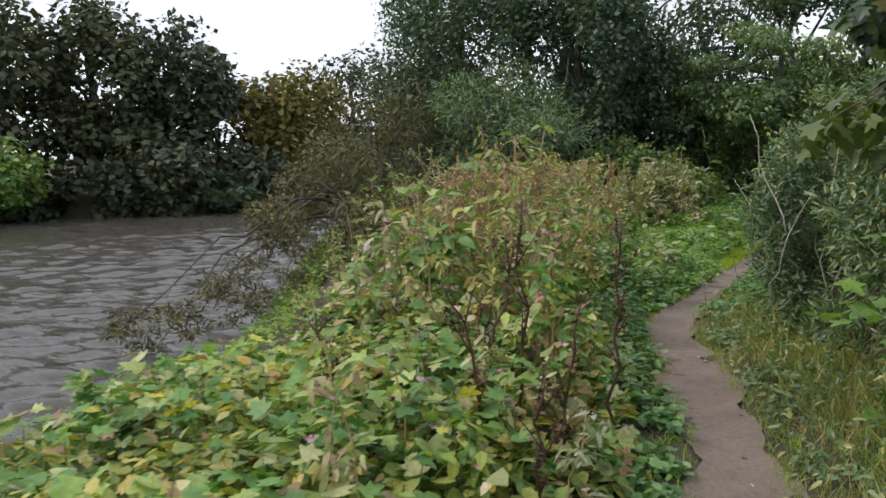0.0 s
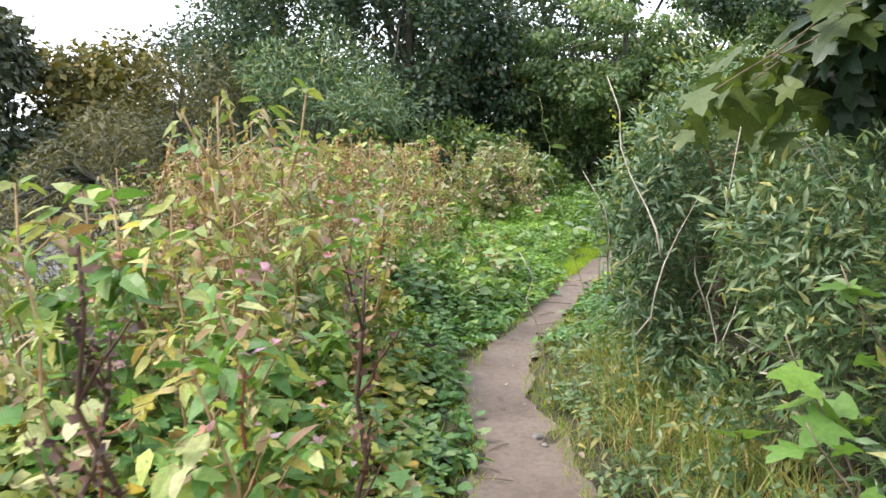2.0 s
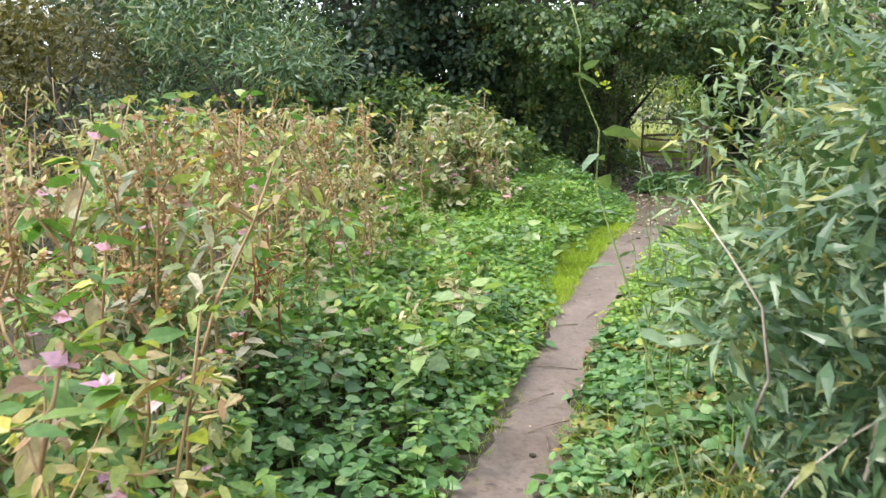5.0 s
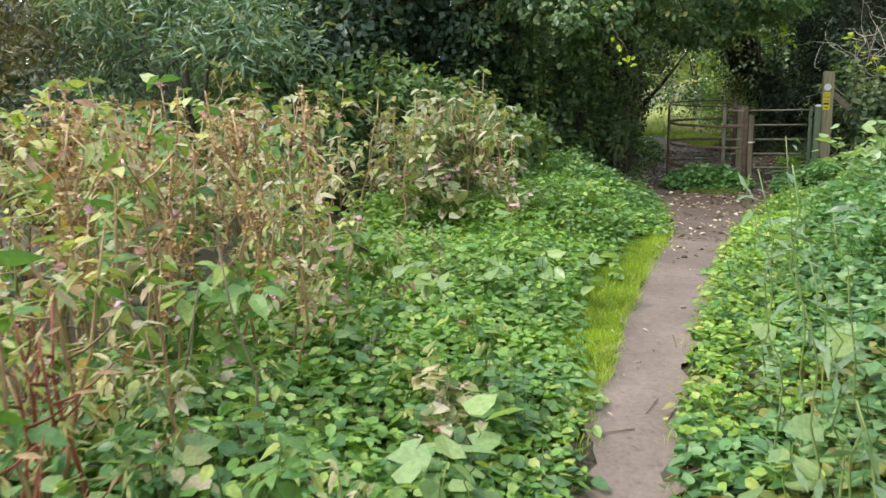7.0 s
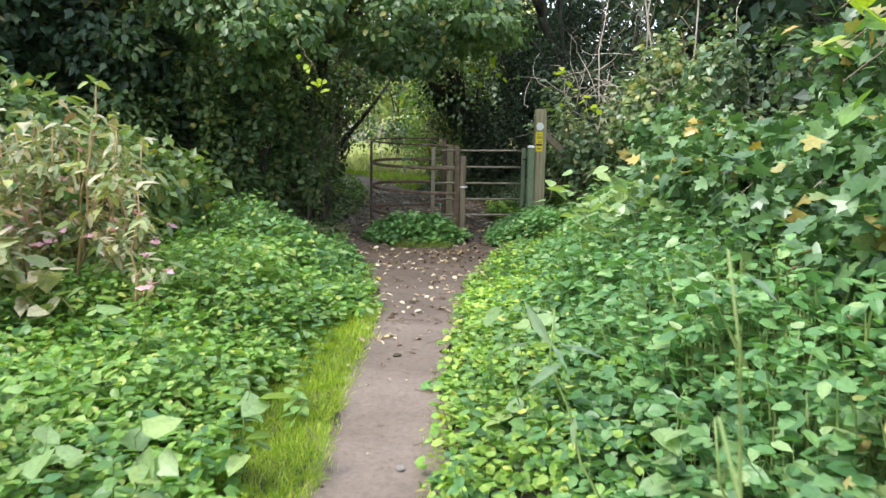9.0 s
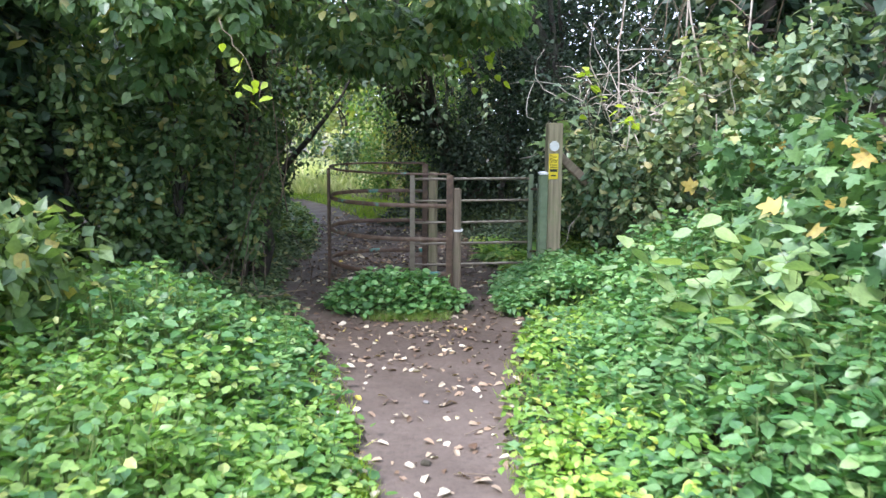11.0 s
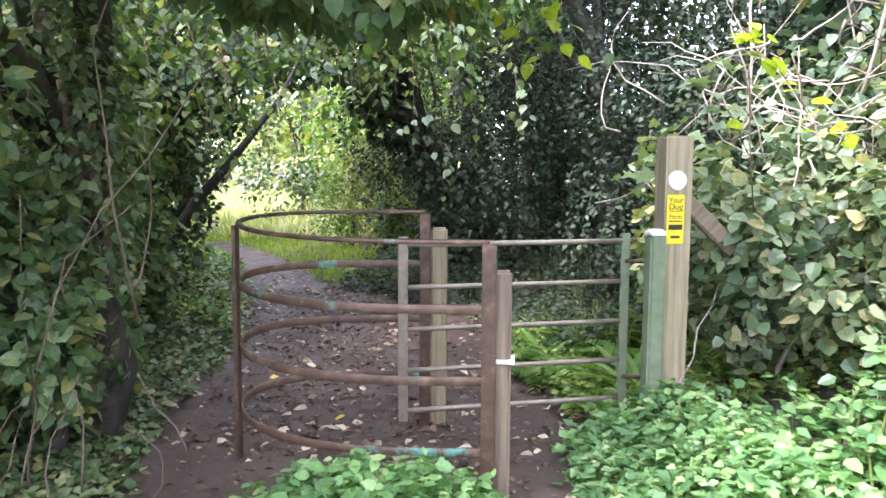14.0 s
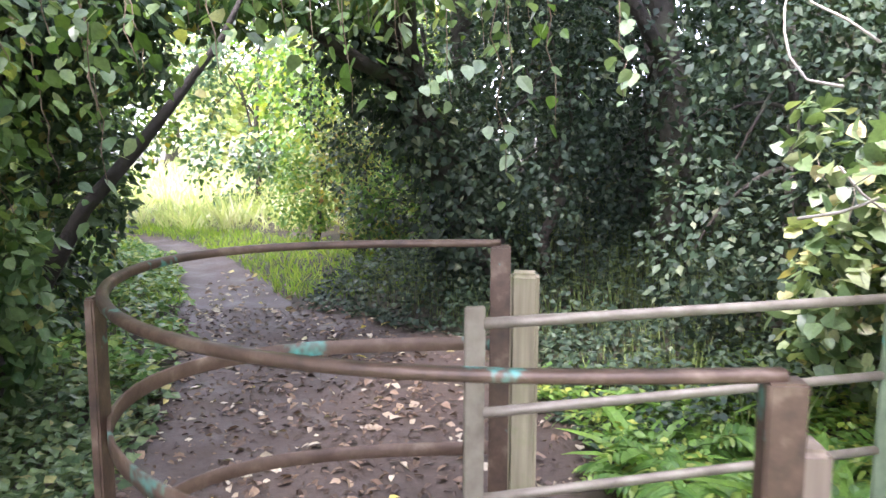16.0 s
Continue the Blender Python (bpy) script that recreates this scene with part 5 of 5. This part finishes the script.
# ---- boughs and sprays ----
def spray(name, line, n, shape, size, mat, label, seed, spread=0.05, stem=0.004, hang=0.6, wood=None, group="", category="branch", sides=5):
    """A twig with leaves along it."""
    rng = np.random.default_rng(seed)
    L = np.asarray(line, float)
    root = thing(name, tuple(L[0]), label, category, group)
    t = np.linspace(0, 1, 12)
    k = np.linspace(0, 1, len(L))
    Q = np.stack([np.interp(t, k, L[:, i]) for i in range(3)], 1) - L[0]
    Q[1:-1] += rng.normal(0, 0.012, (10, 3))
    twig = part("twig", tri_mesh("twig", *tube(Q, np.linspace(stem, stem * 0.4, 12), sides), wood or M_BROWNTWIG, True), root)
    u = rng.uniform(0.12, 1, n)
    P = np.stack([np.interp(u, t, Q[:, i]) for i in range(3)], 1) + rng.normal(0, spread, (n, 3))
    D = rand_dirs(rng, n, -hang)
    S = size * rng.uniform(0.6, 1.25, n)
    if n <= 26:
        for i in range(n):
            part("leaf", tri_mesh("leaf", *leaves(shape, P[i:i + 1], D[i:i + 1], tilted_up(rng, 1, 0.5), S[i:i + 1]), mat), twig)
    else:
        part("foliage", tri_mesh("foliage", *leaves(shape, P, D, tilted_up(rng, n, 0.5), S), mat), root)
    return root


# sycamore bough over the path, with its tree; dark crown colour carries the shade
cl = clump_cloud(rng, (0.2, 5.2, 2.9), (1.3, 1.5, 0.9), 22, (0.22, 0.42)) + clump_cloud(rng, (-0.45, 5.5, 2.35), (0.8, 0.8, 0.75), 22, (0.25, 0.42))
tree("sycamore_tree", (0.75, 5.4), (0.7, 5.3, 3.6), 0.1, cl, 6500, LOBED, 0.16, M_DARK, "young sycamore leaning over the path, shade put into its crown colour", seed=330, limbs=10, hang=0.8, shell=0.3)
for k in range(7):
    a = np.array([0.0, 5.3 + 0.12 * k, 2.3])
    b = np.array([-1.2 - 0.12 * (k % 3), 4.7 + 0.17 * k, 1.72 - 0.1 * (k % 4)])
    spray("sycamore_bough", [a, (a + b) / 2 + [0, 0, 0.15], b], 26, LOBED, 0.18, M_SYC, "drooping sycamore bough with large lobed leaves", 340 + k, 0.08, 0.008, 0.8, group="sycamore boughs")
for k, (x, y, z) in enumerate(((-0.75, 3.45, 0.95), (-0.68, 3.3, 0.75), (-0.62, 3.55, 1.15))):
    spray("sycamore_sapling", [(x + 0.25, y, float(ground_z(x + 0.25, y))), (x + 0.15, y, z * 0.6), (x - 0.05, y - 0.05, z)], 14, LOBED, 0.13, M_BRIGHT, "fresh green sycamore sapling in the scrub", 350 + k, 0.06, 0.006, 0.2, group="sycamore saplings", category="sapling")
for k in range(6):
    b = np.array([-1.5 + 0.1 * (k % 3), 10.5 + 0.2 * k, 1.86 - 0.12 * (k % 3)])
    a = b + [1.0, 0.4, 0.45]
    spray("hazel_bough", [a, (a + b) / 2 + [0, 0, 0.12], b], 26, FULL, 0.12, M_LIME if k == 3 else M_BRIGHT, "yellow-green leafy bough reaching over the bank", 360 + k, 0.12, 0.007, 0.5, group="boughs over the bank")
spray("lime_sprig", [(-1.62, 18.75, 1.2), (-1.85, 18.5, 2.12), (-1.75, 18.45, 1.95), (-1.45, 18.4, 1.65), (-1.2, 18.3, 1.5)], 26, FULL, 0.1, M_LIME, "bright yellow-green sprig arching from the brambles", 370, 0.03, 0.004, 0.2)
for k in range(4):
    b = np.array([-2.85 + 0.13 * k, 18.6 + 0.12 * k, 1.88 + 0.04 * k])
    spray("hazel_sprig", [b + [-0.3, 0.5, 0.7], b + [-0.1, 0.2, 0.35], b], 20, FULL, 0.085, M_LIME if k % 2 == 0 else M_CANOPY, "bright hazel sprig hanging above the gate", 372 + k, 0.05, 0.004, 0.7, group="sprigs above the gate")
# most sprays take the pale bramble colour to look lit by white sky
for k, (x, y, z0, z1) in enumerate(((-3.1, 19.93, 2.5, 1.34), (-3.28, 20.1, 2.6, 1.6), (-3.66, 20.0, 2.5, 1.55), (-3.5, 19.7, 2.5, 1.75), (-3.9, 20.2, 2.6, 1.8), (-2.9, 20.0, 2.4, 1.5), (-3.0, 20.3, 2.7, 1.7), (-2.6, 20.1, 2.3, 1.6), (-4.75, 19.4, 2.3, 1.5), (-4.5, 19.9, 2.3, 1.3))):
    spray("hanging_spray", [(x - 0.2, y, z0), (x - 0.05, y, (z0 + z1) / 2 + 0.1), (x, y, z1)], 26, FULL, 0.075, M_BRAMBLE if k % 3 != 2 else M_CANOPY, "hanging spray of pale shiny leaves over the gate", 380 + k, 0.06, 0.004, 0.8, group="hanging sprays")
spray("yellowing_spray", [(-4.6, 16.1, 2.2), (-4.4, 16.02, 1.9), (-4.28, 16.0, 1.62)], 12, FULL, 0.09, M_LIME, "spray of yellowing leaves hanging from the hazel", 398, 0.05, 0.004, 0.8)
spray("willowherb_stalk", [(-1.75, 5.2, 0.0), (-2.0, 5.35, 0.8), (-2.2, 5.45, 1.4), (-2.28, 5.48, 1.75)], 22, LONG, 0.085, M_WILLOW, "leaning willowherb stalk with narrow pale leaves", 399, 0.012, 0.0035, -0.2, M_GREENSTEM, category="plant")
for k in range(10):
    y = 6.9 + 0.45 * k * 0.6
    x = float(right_edge(y)) + 0.35 + 0.1 * (k % 3)
    spray("willowherb_stalk", [(x, y, float(ground_z(x, y))), (x - 0.02, y + 0.05, 0.6), (x - 0.12, y + 0.1, 1.0 + 0.1 * (k % 4))], 26, LANCE, 0.1, M_WILLOW, "willowherb stalk with narrow leaves on the bank", 420 + k, 0.015, 0.005, -0.1, M_GREENSTEM, "willowherb on the bank", "plant")


# ---- dead stems and twigs ----
def dead_stems(name, n, centre, spread, length, mat, label, seed, lean=(0, 0, 1), wander=0.5, r=0.005, category="dead stems"):
    rng = np.random.default_rng(seed)
    root = thing(name, centre, label, category)
    for _ in range(n):
        a = rng.normal(0, 1, 3) * spread
        d = unit(np.array(lean) + rng.normal(0, wander, 3)) * length * rng.uniform(0.5, 1.3)
        pts = curve_points(a, a + d, rng.normal(0, 0.12, 3) * length, 7, rng)
        part("stem", tri_mesh("stem", *tube(pts, np.linspace(r, r * 0.4, 7), 4), mat, True), root)
    return root


dead_stems("dead_bramble_tangle", 46, (-1.25, 19.25, 1.75), (0.35, 0.25, 0.3), 0.8, M_TWIG, "tangle of pale dead bramble stems beside the waymark post", 501, (0.3, 0, 0.2), 0.8, 0.006)
dead_stems("dead_bramble_tangle", 40, (-0.4, 19.3, 2.3), (0.5, 0.4, 0.35), 0.9, M_BROWNTWIG, "tangle of brown dead stems above the brambles", 502, (0.2, 0, 0.4), 0.8, 0.006)
dead_stems("bare_saplings", 6, (-0.6, 19.6, 1.6), (0.6, 0.4, 0.2), 2.2, M_TWIG, "pale bare sapling stems rising through the brambles", 503, (0, 0, 1), 0.16, 0.014)
dead_stems("dry_stem_bundle", 9, (-4.98, 18.45, 0.3), (0.15, 0.2, 0.2), 1.1, M_BROWNTWIG, "thin grey-brown stems round the foot of the hazel", 504, (0, 0, 1), 0.25, 0.008)
dead_stems("dry_stem_bundle", 16, (-4.95, 17.7, 0.12), (0.3, 0.2, 0.06), 0.5, M_BROWNTWIG, "pale dry stems at the shaded path edge", 505, (-0.2, -0.2, 0.7), 0.5, 0.005)
dead_stems("dry_stem_bundle", 24, (-6.4, 18.3, 0.9), (0.8, 0.4, 0.4), 1.6, M_BROWNTWIG, "thin bare stems in the dark undergrowth", 506, (0, 0, 1), 0.3, 0.006)
dead_stems("dead_stalks", 14, (-1.15, 4.9, 0.5), (0.25, 0.5, 0.2), 0.9, M_TWIG, "pale dead stalks leaning through the willow scrub", 507, (0.25, 0, 1), 0.35, 0.006)
dead_stems("dead_stalks", 12, (-1.7, 6.4, 0.4), (0.2, 0.6, 0.2), 0.8, M_TWIG, "pale dead stalks in the willow scrub", 508, (0.2, 0, 1), 0.4, 0.005)
dead_stems("fallen_sticks", 12, (-1.0, 11.4, 0.75), (0.3, 0.3, 0.05), 0.7, M_BROWNTWIG, "dry fallen sticks lying on the bank", 509, (1, -0.2, 0.1), 0.3, 0.009)
for k in range(24):
    y = rng.uniform(3.0, 8.0)
    x = float(left_edge(y)) - rng.uniform(0.7, 2.6)
    dead_stems("dead_stalk", 3, (x, y, float(ground_z(x, y))), (0.02, 0.02, 0.0), rng.uniform(0.8, 1.2), M_STEM if k % 2 else M_BROWNTWIG, "dark dry seeded stalk standing among the balsam", 520 + k, (-0.15, 0, 1), 0.12, 0.009)

# ---- far shore ----
for k in range(15):
    y = 2 + 2.1 * k
    x = float(np.interp(y, FAR_Y, FAR_X)) - 0.3
    h = rng.uniform(1.6, 3.6)
    cl = clump_cloud(rng, (x, y, h * 0.42 - 0.8), (1.6, 1.5, h * 0.55), 16, (0.28, 0.5))
    tree("shore_bush", (x - 0.8, y), (x, y, h * 0.5), 0.07, cl, 1100, FAR, 0.34, M_FAR if k % 5 else M_DARK, "dark bush overhanging the far waterline", "bush", seed=600 + k, limbs=4, group="bushes on the far shore")


# ---- small things on the path ----
def stone(at, size, seed, label="small grey-brown stone on the path"):
    rng = np.random.default_rng(seed)
    bm = bmesh.new()
    bmesh.ops.create_icosphere(bm, subdivisions=2, radius=1)
    for v in bm.verts:
        v.co *= 1 + 0.35 * noise.noise(v.co * 1.5 + Vector((seed, 0, 0)))
        v.co = Vector((v.co.x * size, v.co.y * size * 0.75, v.co.z * size * 0.45))
    me = bpy.data.meshes.new("stone")
    bm.to_mesh(me)
    bm.free()
    me.materials.append(M_STONE if seed % 3 else M_SOIL)
    ob = new("stone", me)
    ob.matrix_basis = pose(at[0], at[1], -0.012 + size * 0.25, 0, 0, rng.uniform(0, 360))
    return tagged(ob, label, "stone", "stones on the path")


for k, (x, y, s) in enumerate(((-2.0, 4.75, 0.035), (-1.93, 4.66, 0.022), (-3.28, 12.85, 0.03), (-2.98, 12.06, 0.035), (-3.02, 12.15, 0.022), (-3.31, 14.34, 0.03), (-3.5, 12.34, 0.02), (-2.9, 8.3, 0.018), (-2.75, 6.9, 0.018), (-3.2, 9.97, 0.02), (-3.1, 11.2, 0.025), (-3.4, 11.0, 0.018), (-3.15, 13.4, 0.02), (-3.3, 15.2, 0.022))):
    stone((x, y), s, 700 + k)
for k in range(26):
    y = rng.uniform(4, 17)
    x = rng.uniform(float(left_edge(y)), float(right_edge(y)))
    a, ln = rng.uniform(0, math.pi), rng.uniform(0.04, 0.14)
    tw = new("twig", tri_mesh("twig", *tube([(-ln * math.cos(a), -ln * math.sin(a), 0), (0, 0, 0.006), (ln * math.cos(a), ln * math.sin(a), 0)], 0.003, 4), M_BROWNTWIG, True))
    tw.matrix_basis = pose(x, y, 0.0)
    tagged(tw, "small brown twig lying on the path", "twig", "twigs on the path")

# grass and herbs on the river bank edge
q = sample(rng, 9000, -14, -2, -2.5, 13, lambda x, y: (np.abs(x - np.interp(y, BANK_Y, BANK_X) - 0.1) < 1.3) * 1.0)
low_cover("bank_herbs", q, 0.16 + 0.22 * wave(q[:, 0], q[:, 1], 1.5), 6, OVATE, 0.085, M_BRIGHT, "rough green and yellow herbs on the river bank", "plants", 45)

# low green plants on the grassy verge
q = sample(rng, 5200, -2.9, 0.9, -2.0, 7.4, lambda x, y: (right_u(x, y) > 0.1) * (right_u(x, y) < 1.2) * wave(x, y, 2.2, 1))
low_cover("verge_herbs", q, 0.08 + 0.3 * smooth(0.1, 1.0, right_u(q[:, 0], q[:, 1])) * rng.uniform(0.4, 1.2, len(q)), 7, LONG, 0.075, M_WILLOW, "grey-green leafy herbs in the grassy verge", "plants", 46)
# leaves over the waymark post and ivy on the leaning trunk
for k in range(3):
    spray("sycamore_sprig", [(-1.55, 19.0, 1.5 + 0.2 * k), (-1.75, 18.85, 1.75 + 0.12 * k), (-1.98, 18.7, 1.68 + 0.1 * k)], 14, LOBED, 0.1, M_BRAMBLE, "pale sycamore leaves spreading over the waymark post", 440 + k, 0.06, 0.004, 0.1, group="leaves over the waymark post")
cl = [(-2.4 - 1.75 * u + rng.normal(0, 0.08), 23.6 - 0.5 * u, 0.2 + 3.4 * u, 0.34, 0.3, 0.35) for u in np.linspace(0, 1, 13)]
tree("ivy_mantle", (-2.35, 23.6), (-3.2, 23.3, 1.7), 0.04, cl, 6500, HEART, 0.075, M_IVY, "ivy climbing the leaning trunk beyond the gate", "ivy", seed=303, limbs=6, hang=0.7, shell=0.6)
for k in range(9):
    x, y = -3.9 + 0.16 * k, 21.6 + 0.12 * (k % 3)
    spray("hanging_spray", [(x - 0.1, y, 3.0), (x, y, 2.6), (x + 0.05, y, 1.9 + 0.1 * (k % 3))], 26, FULL, 0.075, M_CANOPY if k % 2 else M_BRAMBLE, "hanging leafy spray beyond the gate", 450 + k, 0.09, 0.004, 0.8, group="hanging sprays")

# leafy boughs over the path just beyond the gate
for k in range(18):
    x, y = -5.5 + 0.085 * k, 19.7 + 0.35 * (k % 4)
    z = 1.55 + 0.12 * (k % 5) + 0.25 * max(0, k - 9) / 9
    spray("hazel_bough", [(x - 0.25, y + 0.1, z + 1.1), (x - 0.1, y, z + 0.55), (x, y, z)], 60, BROAD, 0.075, M_CANOPY if k % 3 else M_SHADELIFT, "leafy bough hanging beyond the gate", 470 + k, 0.13, 0.006, 0.7, group="boughs beyond the gate")
# broad pale leaves on the bank
for k in range(11):
    x, y = -1.95 + 0.13 * (k % 5), 13.9 + 0.16 * k
    z = float(ground_z(x, y))
    spray("broad_leaved_shoot", [(x + 0.25, y, z), (x + 0.1, y, z + 0.5), (x - 0.12, y - 0.05, z + 0.74 + 0.07 * (k % 3))], 18, FULL, 0.15, M_BROADLEAF, "shoot with broad pale green leaves on the bank", 490 + k, 0.07, 0.005, 0.1, M_GREENSTEM, "broad-leaved shoots", "plant")
for k in range(26):
    y = rng.uniform(5.0, 12.0)
    side = k % 3 == 0 and y > 7.5
    x = float(right_edge(y)) + rng.uniform(0.25, 0.9) if side else float(left_edge(y)) - rng.uniform(0.25, 1.3)
    z = float(ground_z(x, y))
    spray("broad_leaved_shoot", [(x, y, z), (x, y, z + 0.25), (x + 0.04, y, z + 0.42 + 0.06 * (k % 4))], 12, ROUND, 0.12, M_BROADLEAF, "shoot with broad pale green leaves beside the path", 5100 + k, 0.05, 0.004, 0.0, M_GREENSTEM, "broad-leaved shoots", "plant")

q = sample(rng, 3600, -4.0, 0.0, 20.3, 24.6, lambda x, y: (right_u(x, y) > 0.05) * 1.0)
low_cover("ivy_carpet", q, 0.05 + 0.42 * smooth(0.05, 0.9, right_u(q[:, 0], q[:, 1])) * (0.6 + 0.6 * wave(q[:, 0], q[:, 1], 2.0)), 8, OVATE, 0.062, M_IVY, "dark ivy and litter carpeting the bank foot", "ivy", 47)

# dark thorn thicket hemming in the path beyond the gate, and pale bushes closing the meadow
for k, (bx, by, cx, cy, cz, rx, ry, rz, n) in enumerate(((-6.2, 22.4, -5.75, 22.3, 1.55, 0.75, 0.7, 1.5, 6500), (-6.6, 23.4, -5.9, 23.3, 2.3, 1.0, 0.8, 1.6, 6500), (-6.5, 21.3, -5.2, 21.7, 2.35, 0.75, 0.6, 0.75, 6000), (-6.9, 24.6, -5.3, 24.2, 3.3, 1.5, 0.9, 1.1, 7000))):
    cl = clump_cloud(rng, (cx, cy, cz), (rx, ry, rz), 30, (0.22, 0.4))
    tree("blackthorn_bush", (bx, by), (cx, cy, cz + rz * 0.5), 0.05, cl, n, OVATE, 0.075, M_DARK, "dark twiggy thorn bush beside the path beyond the gate", "bush", seed=700 + k, limbs=16, hang=0.4, shell=0.25, group="thorn thicket beyond the gate")
for k, (x, y, h, w, m) in enumerate(((-7.6, 30.2, 3.6, 1.5, M_CANOPY), (-5.2, 32.0, 4.4, 1.7, M_WILLOW), (-2.8, 32.6, 4.6, 1.7, M_CANOPY), (-9.8, 28.6, 3.4, 1.5, M_DARK), (-0.6, 30.8, 4.4, 1.6, M_DARK))):
    cl = clump_cloud(rng, (x, y, h * 0.5), (w, w * 0.8, h * 0.52), 30, (0.2, 0.38))
    tree("hawthorn_bush", (x, y), (x, y, h * 0.8), 0.06, cl, 5000, OVATE, 0.12, m, "small-leaved hawthorn closing the far side of the meadow", "bush", seed=710 + k, limbs=10, shell=0.25, group="hawthorns round the meadow")
for k, (x, y, h, w) in enumerate(((-2.9, 25.4, 1.5, 0.7), (-3.5, 26.8, 1.8, 0.8), (-4.1, 28.4, 2.1, 0.9))):
    cl = clump_cloud(rng, (x, y, h * 0.5), (w, w, h * 0.52), 22, (0.22, 0.4))
    tree("spindle_bush", (x, y), (x, y, h * 0.8), 0.04, cl, 3600, OVATE, 0.07, M_BRIGHT if k != 1 else M_MIXED, "small-leaved yellow-green bush at the meadow path", "bush", seed=820 + k, limbs=10, shell=0.3, group="bushes at the meadow path")
# dark boughs of the hazel crossing above the opening
for k in range(10):
    x, y = -5.15 + 0.16 * k, 21.9 + 0.25 * (k % 3)
    z = 2.0 + 0.07 * (k % 4) + 0.03 * abs(k - 4)
    spray("hazel_bough", [(x - 0.3, y + 0.1, z + 1.3), (x - 0.1, y, z + 0.6), (x, y, z)], 70, BROAD, 0.07, M_DARK, "dark leafy bough hanging beyond the gate", 720 + k, 0.15, 0.008, 0.7, group="boughs beyond the gate")
SLANT = [(-5.55, 21.55, -0.05), (-5.3, 21.4, 0.6), (-5.0, 21.3, 1.09), (-4.72, 21.28, 1.4), (-4.5, 21.3, 1.68), (-4.3, 21.35, 1.95), (-4.1, 21.5, 2.4)]
slant = tri_mesh("slanting_branch", *tube(SLANT, [0.06, 0.05, 0.042, 0.034, 0.026, 0.018, 0.009], 8), M_BLACKBARK, True)
tagged(new("slanting_branch", slant), "dark bare stem leaning aslant over the path beyond the gate", "branch")

for k in range(5):
    x, z = -5.25 + 0.2 * k, 1.35 + 0.24 * k
    spray("hazel_spray", [(x - 0.1, 21.0, z + 0.4), (x, 20.9, z + 0.1), (x + 0.08, 20.85, z - 0.35)], 40, BROAD, 0.075, M_SHADELIFT, "leafy hazel spray hanging before the leaning stem", 735 + k, 0.11, 0.005, 0.7, group="sprays before the leaning stem")

# tall dark seeded stalks by the start of the path, and rust-brown plumes over the balsam
def seed_stalk(at, height, seed, leaf_mat, stem_mat, label, n=130, lean=0.12, reach=0.2):
    rng = np.random.default_rng(seed)
    root = thing("seed_stalk", (at[0], at[1], float(ground_z(*at))), label, "plant", "seeded stalks among the balsam")
    main = curve_points((0, 0, -0.03), (rng.normal(0, lean), rng.normal(0, lean), height), (rng.normal(0, 0.05), rng.normal(0, 0.05), 0), 9, rng)
    part("stem", tri_mesh("stem", *tube(main, np.linspace(0.011, 0.004, 9), 5), stem_mat, True), root)
    P = []
    for k in range(6):
        i = int(rng.integers(3, 8))
        tip = main[i] + rand_dirs(rng, 1, 1.5)[0] * rng.uniform(0.6, 1.3) * reach
        line = curve_points(main[i], tip, (0, 0, 0.0), 5, rng)
        part("side_stem", tri_mesh("side_stem", *tube(line, np.linspace(0.005, 0.002, 5), 4), stem_mat, True), root)
        t = rng.uniform(0.25, 1, n // 8)
        P.append(main[i] + (tip - main[i]) * t[:, None])
    t = rng.uniform(0.55, 1.0, n // 3)
    P.append(np.stack([np.interp(t, np.linspace(0, 1, 9), main[:, c]) for c in range(3)], 1))
    Q = np.concatenate(P)
    Q = Q + rng.normal(0, 0.011, Q.shape)
    husks = part("seed_head", tri_mesh("seed_head", *leaves(OVATE, Q, rand_dirs(rng, len(Q), 0.4, 2.0), tilted_up(rng, len(Q), 0.8), 0.026 * rng.uniform(0.6, 1.4, len(Q))), leaf_mat), root)
    tagged(husks, kind="stuff")
    return root


for k, (x, y, h) in enumerate(((-1.95, 2.1, 1.32), (-1.86, 1.62, 1.0), (-2.25, 2.0, 1.1), (-1.62, 1.85, 0.9), (-1.75, 2.5, 1.2), (-2.5, 1.5, 0.8), (-1.5, 1.3, 0.7))):
    seed_stalk((x, y), h, 740 + k, M_SEED, M_SEED, "dark brown dry seeded stalk standing among the balsam")
for k in range(44):
    y = rng.uniform(3.6, 9.8)
    x = float(left_edge(y)) - rng.uniform(1.15, 2.1) - 0.12 * max(0.0, y - 6)
    seed_stalk((x, y), rng.uniform(1.2, 1.55), 760 + k, M_RUSTPLUME, M_STEM, "rust-brown dry seed plume above the balsam", 220, 0.06, 0.24)
# pale lobed leaves above the hinge side of the gate
for k in range(3):
    spray("sycamore_sprig", [(-1.75, 19.35, 1.05 + 0.22 * k), (-1.9, 19.25, 1.25 + 0.2 * k), (-2.08, 19.15, 1.2 + 0.18 * k)], 12, LOBED, 0.1, M_BROADLEAF, "pale sycamore leaves beside the waymark post", 750 + k, 0.05, 0.004, 0.2, group="leaves over the waymark post")
